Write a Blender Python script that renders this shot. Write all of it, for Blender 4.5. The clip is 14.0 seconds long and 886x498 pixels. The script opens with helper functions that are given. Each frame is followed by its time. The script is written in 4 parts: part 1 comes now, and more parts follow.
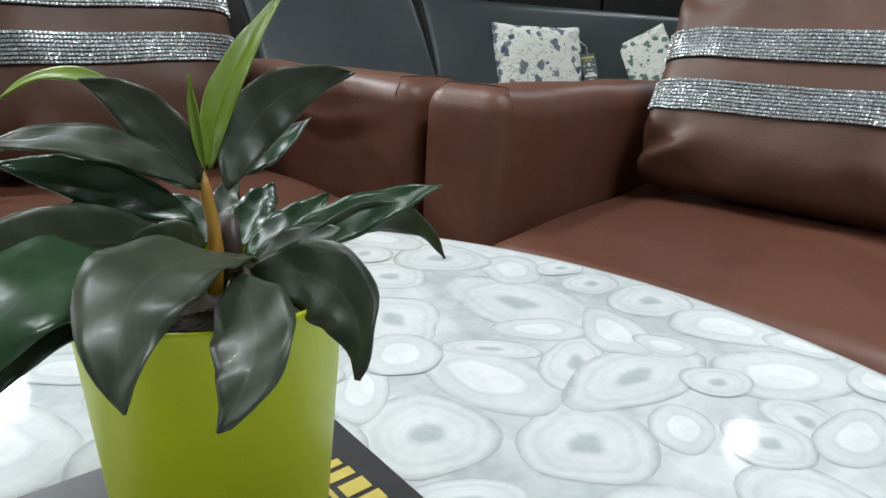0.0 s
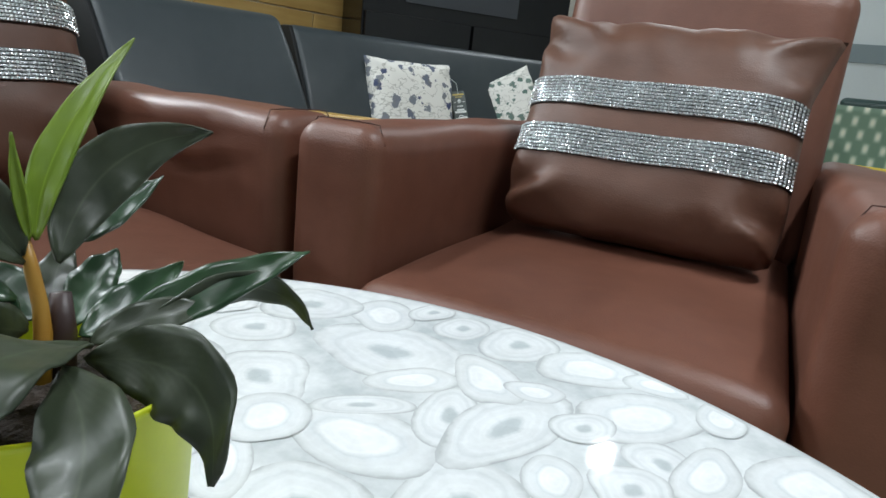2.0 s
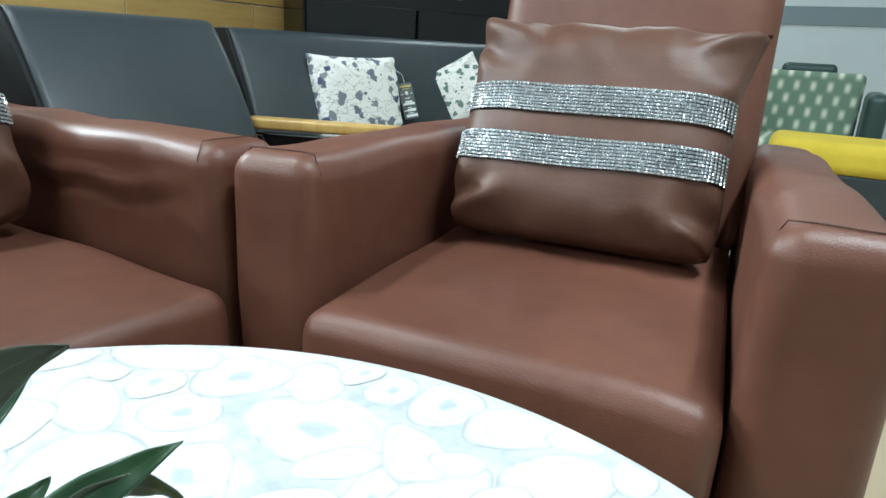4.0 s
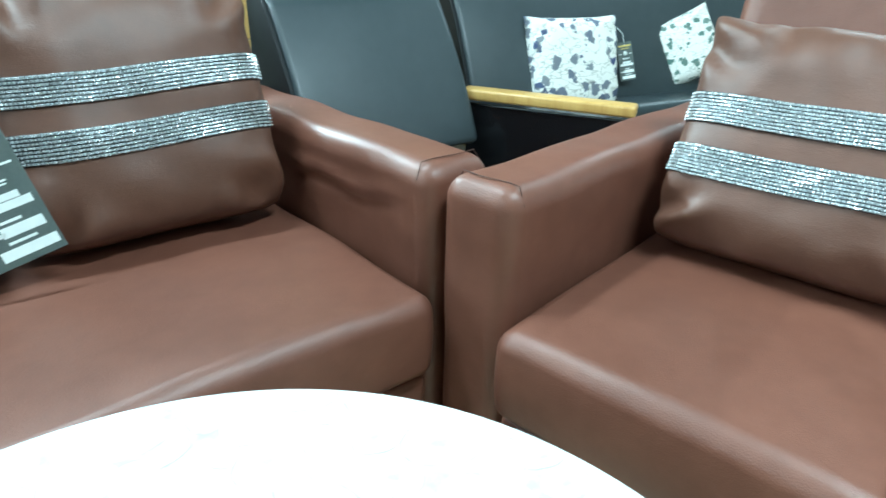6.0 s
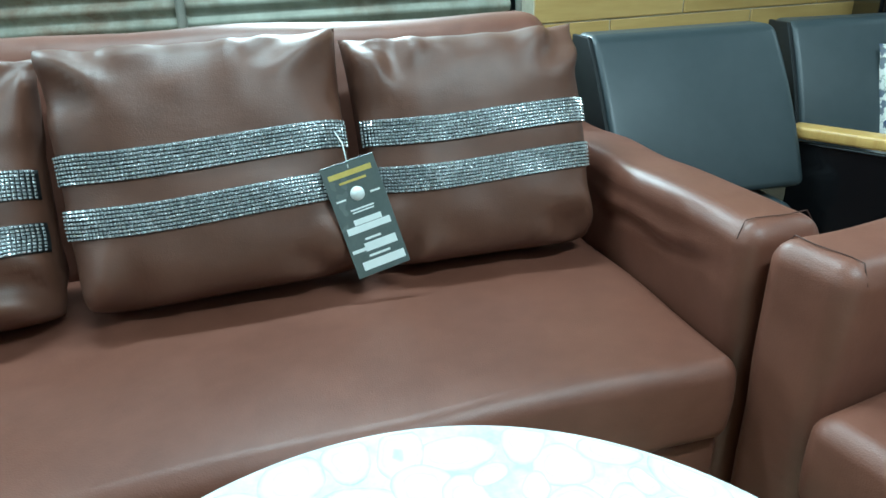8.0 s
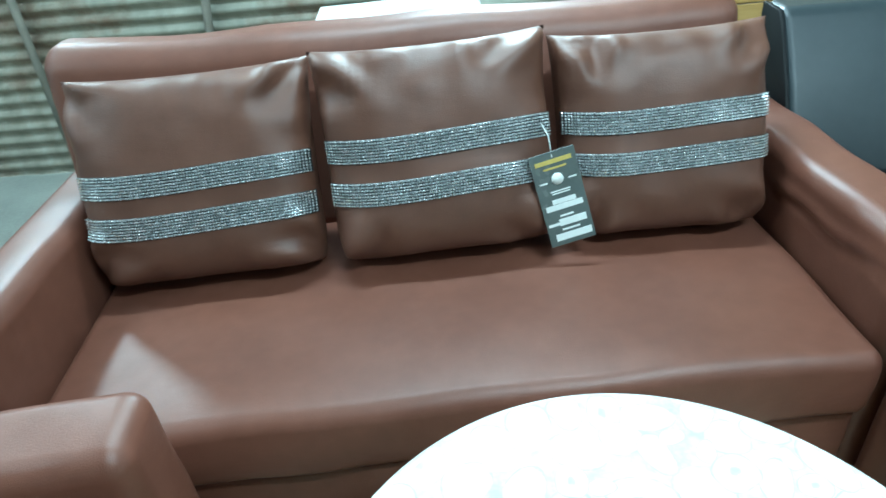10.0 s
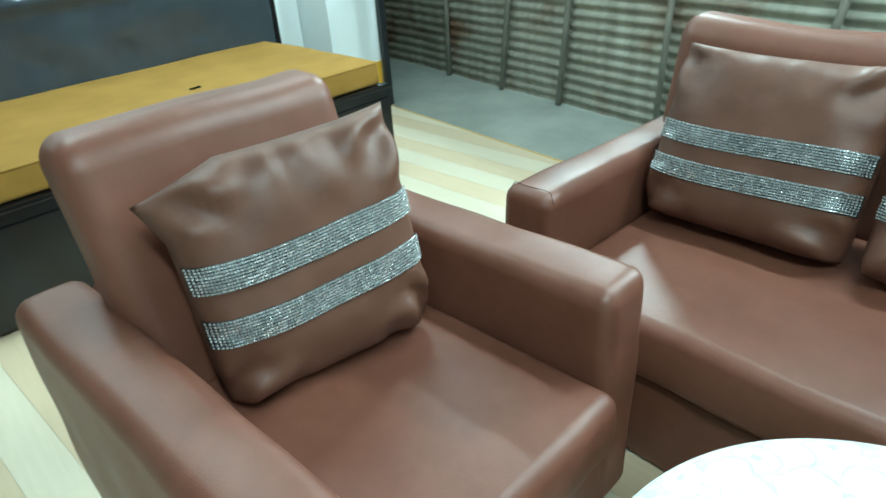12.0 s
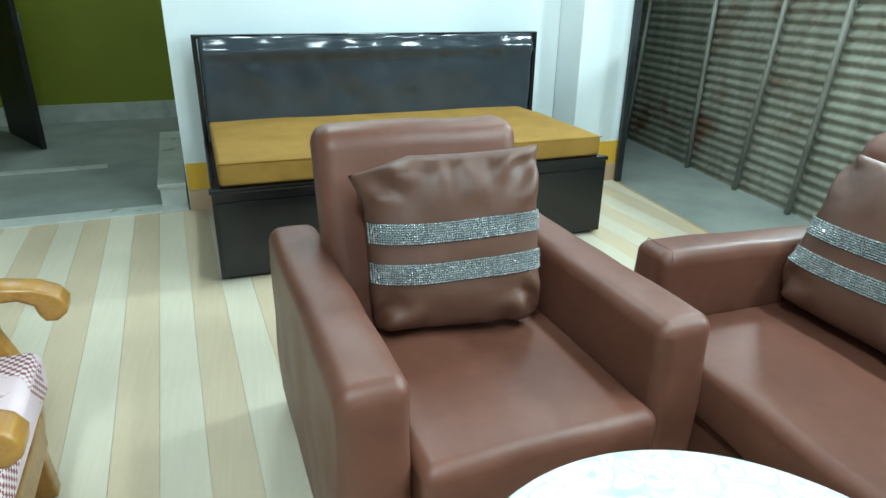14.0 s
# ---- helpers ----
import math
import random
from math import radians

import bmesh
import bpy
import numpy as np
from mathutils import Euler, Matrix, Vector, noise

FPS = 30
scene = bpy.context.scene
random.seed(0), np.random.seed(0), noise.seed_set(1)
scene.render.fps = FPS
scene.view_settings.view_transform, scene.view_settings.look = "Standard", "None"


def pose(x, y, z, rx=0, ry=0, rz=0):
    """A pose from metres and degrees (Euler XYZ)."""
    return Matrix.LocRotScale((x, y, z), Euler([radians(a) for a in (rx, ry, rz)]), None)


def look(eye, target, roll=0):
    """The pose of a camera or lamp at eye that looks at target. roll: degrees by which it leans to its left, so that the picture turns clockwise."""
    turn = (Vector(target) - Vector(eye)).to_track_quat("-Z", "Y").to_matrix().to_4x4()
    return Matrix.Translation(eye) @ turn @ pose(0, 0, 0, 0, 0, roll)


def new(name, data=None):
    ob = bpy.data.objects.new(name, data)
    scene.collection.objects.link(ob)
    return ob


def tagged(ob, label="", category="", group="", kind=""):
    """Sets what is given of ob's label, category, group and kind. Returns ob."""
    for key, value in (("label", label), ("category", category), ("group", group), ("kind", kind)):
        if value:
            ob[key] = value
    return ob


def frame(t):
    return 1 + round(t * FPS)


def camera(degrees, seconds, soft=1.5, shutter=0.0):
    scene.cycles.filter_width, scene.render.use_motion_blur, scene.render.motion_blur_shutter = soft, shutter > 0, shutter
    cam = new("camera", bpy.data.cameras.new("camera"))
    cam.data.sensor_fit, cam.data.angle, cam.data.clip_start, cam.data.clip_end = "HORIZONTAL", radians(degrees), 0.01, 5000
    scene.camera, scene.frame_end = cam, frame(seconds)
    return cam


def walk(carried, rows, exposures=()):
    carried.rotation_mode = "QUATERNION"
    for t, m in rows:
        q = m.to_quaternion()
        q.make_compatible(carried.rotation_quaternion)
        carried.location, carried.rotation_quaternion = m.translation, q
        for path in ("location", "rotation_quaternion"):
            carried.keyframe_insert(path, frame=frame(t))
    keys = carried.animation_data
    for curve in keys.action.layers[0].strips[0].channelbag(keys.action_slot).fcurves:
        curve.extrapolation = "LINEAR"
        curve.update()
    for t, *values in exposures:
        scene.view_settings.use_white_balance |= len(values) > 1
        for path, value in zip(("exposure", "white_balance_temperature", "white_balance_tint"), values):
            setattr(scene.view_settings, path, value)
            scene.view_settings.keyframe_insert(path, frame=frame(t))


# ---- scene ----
cam = camera(69.7, 14.0, shutter=0.2)
PATH = [
    (0, (0.0600, 0.3346, 0.6910), (1.3881, 1.6819, 0.0422), 3.19),
    (0.5, (0.0616, 0.3390, 0.6918), (1.4544, 1.6270, 0.0585), 4.32),
    (1, (0.0634, 0.3417, 0.6920), (1.5050, 1.5877, 0.0840), 5.19),
    (1.5, (0.0670, 0.3399, 0.6985), (1.5967, 1.5011, 0.1405), 5.77),
    (2, (0.0681, 0.3419, 0.7012), (1.6700, 1.4139, 0.1676), 6.43),
    (2.5, (0.0714, 0.3374, 0.7078), (1.7274, 1.3269, 0.1801), 6.74),
    (3, (0.0736, 0.3326, 0.7299), (1.7551, 1.2624, 0.1749), 4.76),
    (5.3, (0.1170, 0.3215, 0.8895), (1.6191, 1.3904, 0.1141), 0.94),
    (5.5, (0.1133, 0.3289, 0.9176), (1.5570, 1.4459, 0.1001), 1.54),
    (6, (0.0968, 0.3309, 0.9293), (1.2677, 1.7029, 0.0652), 1.30),
    (6.5, (0.0875, 0.3397, 0.9100), (1.0443, 1.8564, 0.0246), 0.18),
    (7, (0.0685, 0.3546, 0.9196), (0.8140, 2.0091, 0.0788), -0.77),
    (7.5, (0.0557, 0.3488, 0.9437), (0.5947, 2.0962, 0.1338), -2.19),
    (9.8, (-0.0874, 0.2379, 1.2583), (0.0252, 1.9167, 0.1771), -5.08),
    (10, (-0.1017, 0.2194, 1.2659), (-0.1052, 1.8868, 0.1616), -5.74),
    (10.5, (-0.0208, 0.1860, 1.2641), (-0.2528, 1.8473, 0.1750), -5.08),
    (11, (-0.0084, 0.1029, 1.2925), (-0.7472, 1.6121, 0.2077), -5.22),
    (11.5, (-0.0541, -0.0122, 1.2807), (-1.1883, 1.2801, 0.2593), -4.94),
    (12, (-0.0285, -0.0488, 1.2833), (-1.3506, 1.0746, 0.2881), -4.06),
    (12.5, (0.1109, -0.0300, 1.2548), (-1.4197, 0.7628, 0.2406), 1.67),
    (13, (0.2451, -0.0034, 1.2608), (-1.3849, 0.5969, 0.2694), 0.47),
    (13.5, (0.3742, -0.0315, 1.2876), (-1.3618, 0.5496, 0.4821), 0.28),
    (14, (0.4680, -0.0405, 1.2944), (-1.2998, 0.5031, 0.5332), 0.88),
]

# exposure follows the phone's own metering
EXPOSURES = [(0, -0.29, 6350, 9), (1.2, -0.17, 6280, 9), (3.2, -0.13, 6150, 8), (4.4, 0.62, 5700, -4), (5.3, 0.96, 5300, -11), (6.1, 0.85, 5200, -14), (6.6, 0.52, 5150, -17), (7.0, 0.46, 5200, -15), (10, 0.66, 5080, -14), (11.5, 0.62, 5400, -17), (12.5, 0.62, 5550, -17), (13.3, 0.53, 5550, -15), (14, 0.50, 5550, -10)]
walk(cam, [(t, look(eye, target, roll)) for t, eye, target, roll in PATH], EXPOSURES)

# ---- world and lights: a shop at night under ceiling tubes ----
world = bpy.data.worlds.new("night")
world.use_nodes = True
world.node_tree.nodes["Background"].inputs[0].default_value = (0.35, 0.42, 0.5, 1)
world.node_tree.nodes["Background"].inputs[1].default_value = 0.012
scene.world = world


def area_lamp(name, eye, target, sx, sy, watts, colour=(0.93, 0.98, 1.0)):
    d = bpy.data.lights.new(name, "AREA")
    d.shape, d.size, d.size_y, d.energy, d.color = "RECTANGLE", sx, sy, watts, colour
    ob = new(name, d)
    ob.matrix_world = look(eye, target)
    return ob


CEIL = 3.05
TUBES = [(-2.9, 0.3, 21, 1.2), (0.95, -0.25, 52, 1.2), (2.3, -1.9, 14, 1.2), (4.3, 1.55, 24, 0.18), (0.0, 1.95, 42, 1.2), (-2.6, 1.9, 17, 1.2)]
for x, y, w, size in TUBES:
    area_lamp("tube_light", (x, y, CEIL - 0.1), (x, y, 0), size, 0.12, w)
# two short tubes on the alley wall, which shine over the fence onto the back of the sofa
ALLEY_LAMPS = [(0.37, 2.55, 95), (-2.8, 3.15, 85)]
for x, z, w in ALLEY_LAMPS:
    area_lamp("alley_light", (x, 4.50, z), (x * 0.4, 1.3, 0.5), 0.5, 0.12, w)

# ---- materials ----


def mat(name, colour, rough=0.5, metal=0.0, spec=0.5):
    m = bpy.data.materials.new(name)
    m.use_nodes = True
    b = m.node_tree.nodes["Principled BSDF"]
    b.inputs["Base Color"].default_value = (*colour, 1)
    b.inputs["Roughness"].default_value = rough
    b.inputs["Metallic"].default_value = metal
    b.inputs["Specular IOR Level"].default_value = spec
    return m, m.node_tree.nodes, m.node_tree.links, b


def coords(nodes, links, kind="Object", scale=(1, 1, 1)):
    tc, mp = nodes.new("ShaderNodeTexCoord"), nodes.new("ShaderNodeMapping")
    mp.inputs["Scale"].default_value = scale
    links.new(tc.outputs[kind], mp.inputs["Vector"])
    return mp.outputs["Vector"]


def noise_tex(nodes, links, vec, scale, detail=4, rough=0.55):
    n = nodes.new("ShaderNodeTexNoise")
    n.inputs["Scale"].default_value, n.inputs["Detail"].default_value, n.inputs["Roughness"].default_value = scale, detail, rough
    links.new(vec, n.inputs["Vector"])
    return n.outputs["Fac"]


def ramp(nodes, links, fac, stops):
    r = nodes.new("ShaderNodeValToRGB")
    el = r.color_ramp.elements
    while len(el) < len(stops):
        el.new(0.5)
    for e, (p, c) in zip(el, stops):
        e.position, e.color = p, (*c, 1)
    links.new(fac, r.inputs["Fac"])
    return r.outputs["Color"]


def mix(nodes, links, fac, a, b, mode="MIX"):
    m = nodes.new("ShaderNodeMix")
    m.data_type, m.blend_type = "RGBA", mode
    for sock, v in ((m.inputs["Factor"], fac), (m.inputs["A"], a), (m.inputs["B"], b)):
        if isinstance(v, (int, float)):
            sock.default_value = v
        elif isinstance(v, tuple):
            sock.default_value = (*v, 1)
        else:
            links.new(v, sock)
    return m.outputs["Result"]


def bump(nodes, links, bsdf, height, strength=0.2, distance=0.002):
    b = nodes.new("ShaderNodeBump")
    b.inputs["Strength"].default_value, b.inputs["Distance"].default_value = strength, distance
    links.new(height, b.inputs["Height"])
    links.new(b.outputs["Normal"], bsdf.inputs["Normal"])
    return b


def mapped(nodes, links, fac, lo, hi):
    r = nodes.new("ShaderNodeMapRange")
    r.inputs["To Min"].default_value, r.inputs["To Max"].default_value = lo, hi
    links.new(fac, r.inputs["Value"])
    return r.outputs["Result"]


def math_node(nodes, links, op, a, b=0.0):
    m = nodes.new("ShaderNodeMath")
    m.operation = op
    for sock, v in zip(m.inputs, (a, b)):
        if isinstance(v, (int, float)):
            sock.default_value = v
        else:
            links.new(v, sock)
    return m.outputs[0]


def surface(name, c1, c2, scale, rough, fine=180, bump_strength=0.15, distance=0.001, spec=0.5, metal=0.0, rough_var=0.08):
    """A plain surface with clouds at a large scale and grain at a small one."""
    m, n, l, b = mat(name, c1, rough, metal, spec)
    v = coords(n, l)
    big, small = noise_tex(n, l, v, scale, 3), noise_tex(n, l, v, fine, 3, 0.6)
    both = math_node(n, l, "ADD", math_node(n, l, "MULTIPLY", big, 0.75), math_node(n, l, "MULTIPLY", small, 0.25))
    l.new(ramp(n, l, both, ((0.35, c1), (0.65, c2))), b.inputs["Base Color"])
    l.new(mapped(n, l, big, rough - rough_var, rough + rough_var), b.inputs["Roughness"])
    bump(n, l, b, small, bump_strength, distance)
    return m


def leather(name, c1, c2, rough, fine=420, wrinkle=9, creases=0.35, spec=0.5):
    """Leatherette: pebble grain, soft creases, rubbed and dusty patches."""
    m, n, l, b = mat(name, c1, rough, 0, spec)
    v = coords(n, l)
    big, mid = noise_tex(n, l, v, 3.2, 4), noise_tex(n, l, v, 26, 5, 0.6)
    vo = n.new("ShaderNodeTexVoronoi")
    vo.inputs["Scale"].default_value = fine
    l.new(v, vo.inputs["Vector"])
    wr = noise_tex(n, l, coords(n, l, scale=(1, 1, 2.2)), wrinkle, 6, 0.55)
    fine_wr = n.new("ShaderNodeTexNoise")
    fine_wr.noise_type = "RIDGED_MULTIFRACTAL"
    fine_wr.inputs["Scale"].default_value, fine_wr.inputs["Detail"].default_value = wrinkle * 2.4, 4
    l.new(coords(n, l, scale=(1.6, 1, 1)), fine_wr.inputs["Vector"])
    tone = math_node(n, l, "ADD", math_node(n, l, "MULTIPLY", big, 0.7), math_node(n, l, "MULTIPLY", mid, 0.3))
    l.new(ramp(n, l, tone, ((0.34, c1), (0.66, c2))), b.inputs["Base Color"])
    l.new(mapped(n, l, noise_tex(n, l, v, 8, 4, 0.5), rough - 0.06, rough + 0.12), b.inputs["Roughness"])
    h = math_node(n, l, "ADD", math_node(n, l, "MULTIPLY", vo.outputs["Distance"], 0.05), math_node(n, l, "MULTIPLY", wr, creases))
    h = math_node(n, l, "ADD", h, math_node(n, l, "MULTIPLY", fine_wr.outputs["Fac"], 0.035))
    bump(n, l, b, h, 0.6, 0.006)
    return m


LEATHER = leather("brown_leatherette", (0.114, 0.0435, 0.0265), (0.162, 0.0665, 0.0425), 0.41)
CUSHION = leather("brown_cushion_leatherette", (0.086, 0.037, 0.022), (0.124, 0.056, 0.035), 0.46, wrinkle=6, creases=0.5)
SEAM = surface("seam_thread", (0.05, 0.02, 0.014), (0.07, 0.03, 0.02), 20, 0.7)
LINING = surface("dark_lining", (0.012, 0.009, 0.008), (0.02, 0.016, 0.014), 15, 0.8)
BLACK_LEATHER = leather("black_leatherette", (0.026, 0.036, 0.041), (0.038, 0.049, 0.054), 0.38, wrinkle=5, creases=0.12)
BLACK_MATTE = surface("matte_black_rexine", (0.004, 0.005, 0.006), (0.008, 0.009, 0.010), 8, 0.6, spec=0.25)
BLACK_GLOSS = surface("black_laminate", (0.005, 0.005, 0.006), (0.009, 0.009, 0.010), 4, 0.18, bump_strength=0.03)
MUSTARD = surface("mustard_velvet", (0.235, 0.135, 0.024), (0.31, 0.18, 0.038), 6, 0.85, 260, 0.4, 0.0015, 0.25)
YELLOW_FAB = surface("yellow_fabric", (0.62, 0.46, 0.03), (0.7, 0.53, 0.05), 8, 0.8, 260, 0.3)
DARK_GREEN = leather("dark_green_leatherette", (0.03, 0.06, 0.055), (0.04, 0.075, 0.07), 0.35)
WHITE_WALL = surface("white_distemper", (0.72, 0.78, 0.8), (0.78, 0.83, 0.84), 1.3, 0.75, 90, 0.12)
# Unseen ceilings: grey chosen so that less light bounces back into the room.
LOW_BOUNCE_GREY = surface("low_bounce_ceiling_grey", (0.21, 0.21, 0.205), (0.26, 0.26, 0.255), 1.2, 0.8, 70, 0.1)
STRIPE_YELLOW = surface("yellow_dado_paint", (0.72, 0.42, 0.03), (0.78, 0.47, 0.05), 4, 0.55)
STRIPE_GREY = surface("grey_band_paint", (0.17, 0.22, 0.24), (0.2, 0.25, 0.27), 3, 0.65)
PALE_WALL = surface("pale_blue_grey_paint", (0.52, 0.58, 0.6), (0.58, 0.64, 0.66), 1.4, 0.7, 90, 0.12)
SKIRT = surface("tan_skirting_tile", (0.5, 0.36, 0.22), (0.58, 0.42, 0.27), 5, 0.4)
GREEN_WALL = surface("olive_green_paint", (0.22, 0.24, 0.012), (0.28, 0.30, 0.02), 1.1, 0.6, 80, 0.12)
MARBLE = surface("pale_marble", (0.5, 0.52, 0.47), (0.68, 0.7, 0.65), 5, 0.3)
CONCRETE = surface("grey_concrete", (0.24, 0.26, 0.23), (0.36, 0.38, 0.34), 2.2, 0.75, 60, 0.5, 0.004)
DARK_CURTAIN = surface("dark_door_paint", (0.012, 0.011, 0.014), (0.022, 0.02, 0.024), 3, 0.5)
METAL_FRAME = surface("black_steel", (0.015, 0.017, 0.02), (0.03, 0.033, 0.036), 10, 0.4, metal=0.3)
WHITE_CARD = surface("white_board", (0.74, 0.76, 0.74), (0.8, 0.82, 0.8), 5, 0.6)
BEIGE_BOX = surface("beige_carton", (0.45, 0.38, 0.26), (0.52, 0.45, 0.32), 6, 0.8)
CARD = surface("grey_green_card", (0.085, 0.105, 0.10), (0.12, 0.14, 0.135), 12, 0.25)
INK_WHITE = surface("white_print", (0.75, 0.8, 0.78), (0.8, 0.84, 0.82), 60, 0.5)
INK_GOLD = surface("gold_print", (0.55, 0.43, 0.1), (0.62, 0.5, 0.14), 60, 0.35)
MAT_BLACK = surface("black_mat", (0.018, 0.017, 0.02), (0.03, 0.028, 0.03), 30, 0.5)
POT = surface("lime_plastic", (0.52, 0.60, 0.006), (0.57, 0.65, 0.01), 6, 0.42, 300, 0.04)
SOIL = surface("dark_soil", (0.02, 0.014, 0.01), (0.05, 0.035, 0.025), 60, 0.95, 300, 0.9, 0.004)
STEM = surface("orange_stem", (0.36, 0.17, 0.02), (0.42, 0.24, 0.04), 40, 0.45)
STEM_DARK = surface("dark_stem", (0.035, 0.018, 0.018), (0.05, 0.03, 0.025), 40, 0.45)
CHROME = surface("steel", (0.6, 0.6, 0.6), (0.66, 0.66, 0.66), 12, 0.25, metal=1.0)
TUBE_WHITE = surface("lamp_housing", (0.8, 0.8, 0.78), (0.82, 0.82, 0.8), 5, 0.5)
TABLE_EDGE = surface("table_edge_band", (0.62, 0.64, 0.64), (0.72, 0.74, 0.74), 8, 0.25)
TABLE_LEG = surface("gold_steel", (0.5, 0.4, 0.2), (0.55, 0.45, 0.24), 10, 0.3, metal=1.0)


def wood(name, c1, c2, rough=0.3, stretch=(14, 1.5, 14)):
    m, n, l, b = mat(name, c1, rough)
    v = coords(n, l, scale=stretch)
    a, f = noise_tex(n, l, v, 1.6, 5), noise_tex(n, l, v, 9, 4)
    both = math_node(n, l, "ADD", math_node(n, l, "MULTIPLY", a, 0.7), math_node(n, l, "MULTIPLY", f, 0.3))
    l.new(ramp(n, l, both, ((0.3, c1), (0.55, c2), (0.75, c1))), b.inputs["Base Color"])
    bump(n, l, b, f, 0.1, 0.001)
    return m


TEAK = wood("honey_teak", (0.24, 0.11, 0.018), (0.37, 0.195, 0.042), 0.28)
PALE_WOOD = wood("pale_wood_armrest", (0.45, 0.27, 0.07), (0.58, 0.38, 0.12), 0.35)


def plank_vinyl(name, c1, c2):
    m, n, l, b = mat(name, c1, 0.42, 0, 0.4)
    v = coords(n, l, scale=(1.2, 22, 1))
    oi = n.new("ShaderNodeObjectInfo")
    grain = noise_tex(n, l, v, 3.0, 6)
    cloud = noise_tex(n, l, coords(n, l), 3.2, 3)
    base = ramp(n, l, math_node(n, l, "ADD", math_node(n, l, "MULTIPLY", grain, 0.5), math_node(n, l, "MULTIPLY", cloud, 0.5)), ((0.3, c1), (0.7, c2)))
    tone = mapped(n, l, oi.outputs["Random"], 0.97, 1.025)
    cmb = n.new("ShaderNodeCombineColor")
    for k in range(3):
        l.new(tone, cmb.inputs[k])
    l.new(mix(n, l, 1.0, base, cmb.outputs["Color"], "MULTIPLY"), b.inputs["Base Color"])
    l.new(mapped(n, l, cloud, 0.34, 0.55), b.inputs["Roughness"])
    bump(n, l, b, grain, 0.08, 0.001)
    return m


PLANK_CREAM = plank_vinyl("cream_vinyl", (0.585, 0.525, 0.395), (0.665, 0.60, 0.465))
PLANK_TAN = plank_vinyl("tan_vinyl", (0.54, 0.435, 0.285), (0.625, 0.515, 0.355))


def tan_tile():
    m, n, l, b = mat("ochre_wall_tile", (0.5, 0.33, 0.11), 0.38)
    v = coords(n, l, scale=(1, 1, 9))
    oi = n.new("ShaderNodeObjectInfo")
    g = noise_tex(n, l, v, 4, 5)
    c = ramp(n, l, math_node(n, l, "ADD", math_node(n, l, "MULTIPLY", g, 0.8), math_node(n, l, "MULTIPLY", oi.outputs["Random"], 0.2)), ((0.3, (0.44, 0.28, 0.085)), (0.75, (0.58, 0.4, 0.15))))
    l.new(c, b.inputs["Base Color"])
    bump(n, l, b, g, 0.1, 0.001)
    return m


TAN_TILE = tan_tile()
GROUT = surface("white_grout", (0.55, 0.5, 0.38), (0.65, 0.6, 0.47), 30, 0.8)


def rusty_sheet():
    m, n, l, b = mat("weathered_iron_sheet", (0.3, 0.32, 0.3), 0.55, 0.35)
    v = coords(n, l)
    big = noise_tex(n, l, v, 1.7, 5)
    streak = noise_tex(n, l, coords(n, l, scale=(6, 6, 0.8)), 2.2, 5)
    rust = noise_tex(n, l, v, 4.5, 8, 0.7)
    base = ramp(n, l, streak, ((0.3, (0.19, 0.175, 0.135)), (0.55, (0.31, 0.295, 0.235)), (0.75, (0.42, 0.40, 0.335))))
    amount = ramp(n, l, math_node(n, l, "ADD", math_node(n, l, "MULTIPLY", big, 0.55), math_node(n, l, "MULTIPLY", rust, 0.45)), ((0.51, (0, 0, 0)), (0.64, (1, 1, 1))))
    sheet_tone = n.new("ShaderNodeObjectInfo")
    base = mix(n, l, math_node(n, l, "MULTIPLY", sheet_tone.outputs["Random"], 0.55), base, (0.27, 0.31, 0.26))
    l.new(mix(n, l, amount, base, (0.15, 0.09, 0.052)), b.inputs["Base Color"])
    l.new(mapped(n, l, rust, 0.45, 0.8), b.inputs["Roughness"])
    bump(n, l, b, rust, 0.25, 0.003)
    return m


SHEET = rusty_sheet()
POST_STEEL = surface("weathered_post_steel", (0.19, 0.19, 0.16), (0.31, 0.30, 0.26), 6, 0.55, metal=0.3)


def crystal_mat():
    m, n, l, b = mat("rhinestone", (0.75, 0.8, 0.82), 0.12, 0.72)
    g = n.new("ShaderNodeNewGeometry")
    l.new(ramp(n, l, g.outputs["Random Per Island"], ((0.0, (0.42, 0.45, 0.46)), (0.65, (0.64, 0.67, 0.68)), (0.9, (0.92, 0.95, 0.96)), (1.0, (0.95, 0.97, 0.98)))), b.inputs["Base Color"])
    l.new(mapped(n, l, g.outputs["Random Per Island"], 0.42, 0.12), b.inputs["Roughness"])
    return m


CRYSTAL = crystal_mat()
BAND = surface("band_backing", (0.015, 0.017, 0.018), (0.03, 0.033, 0.035), 40, 0.4, metal=0.4)


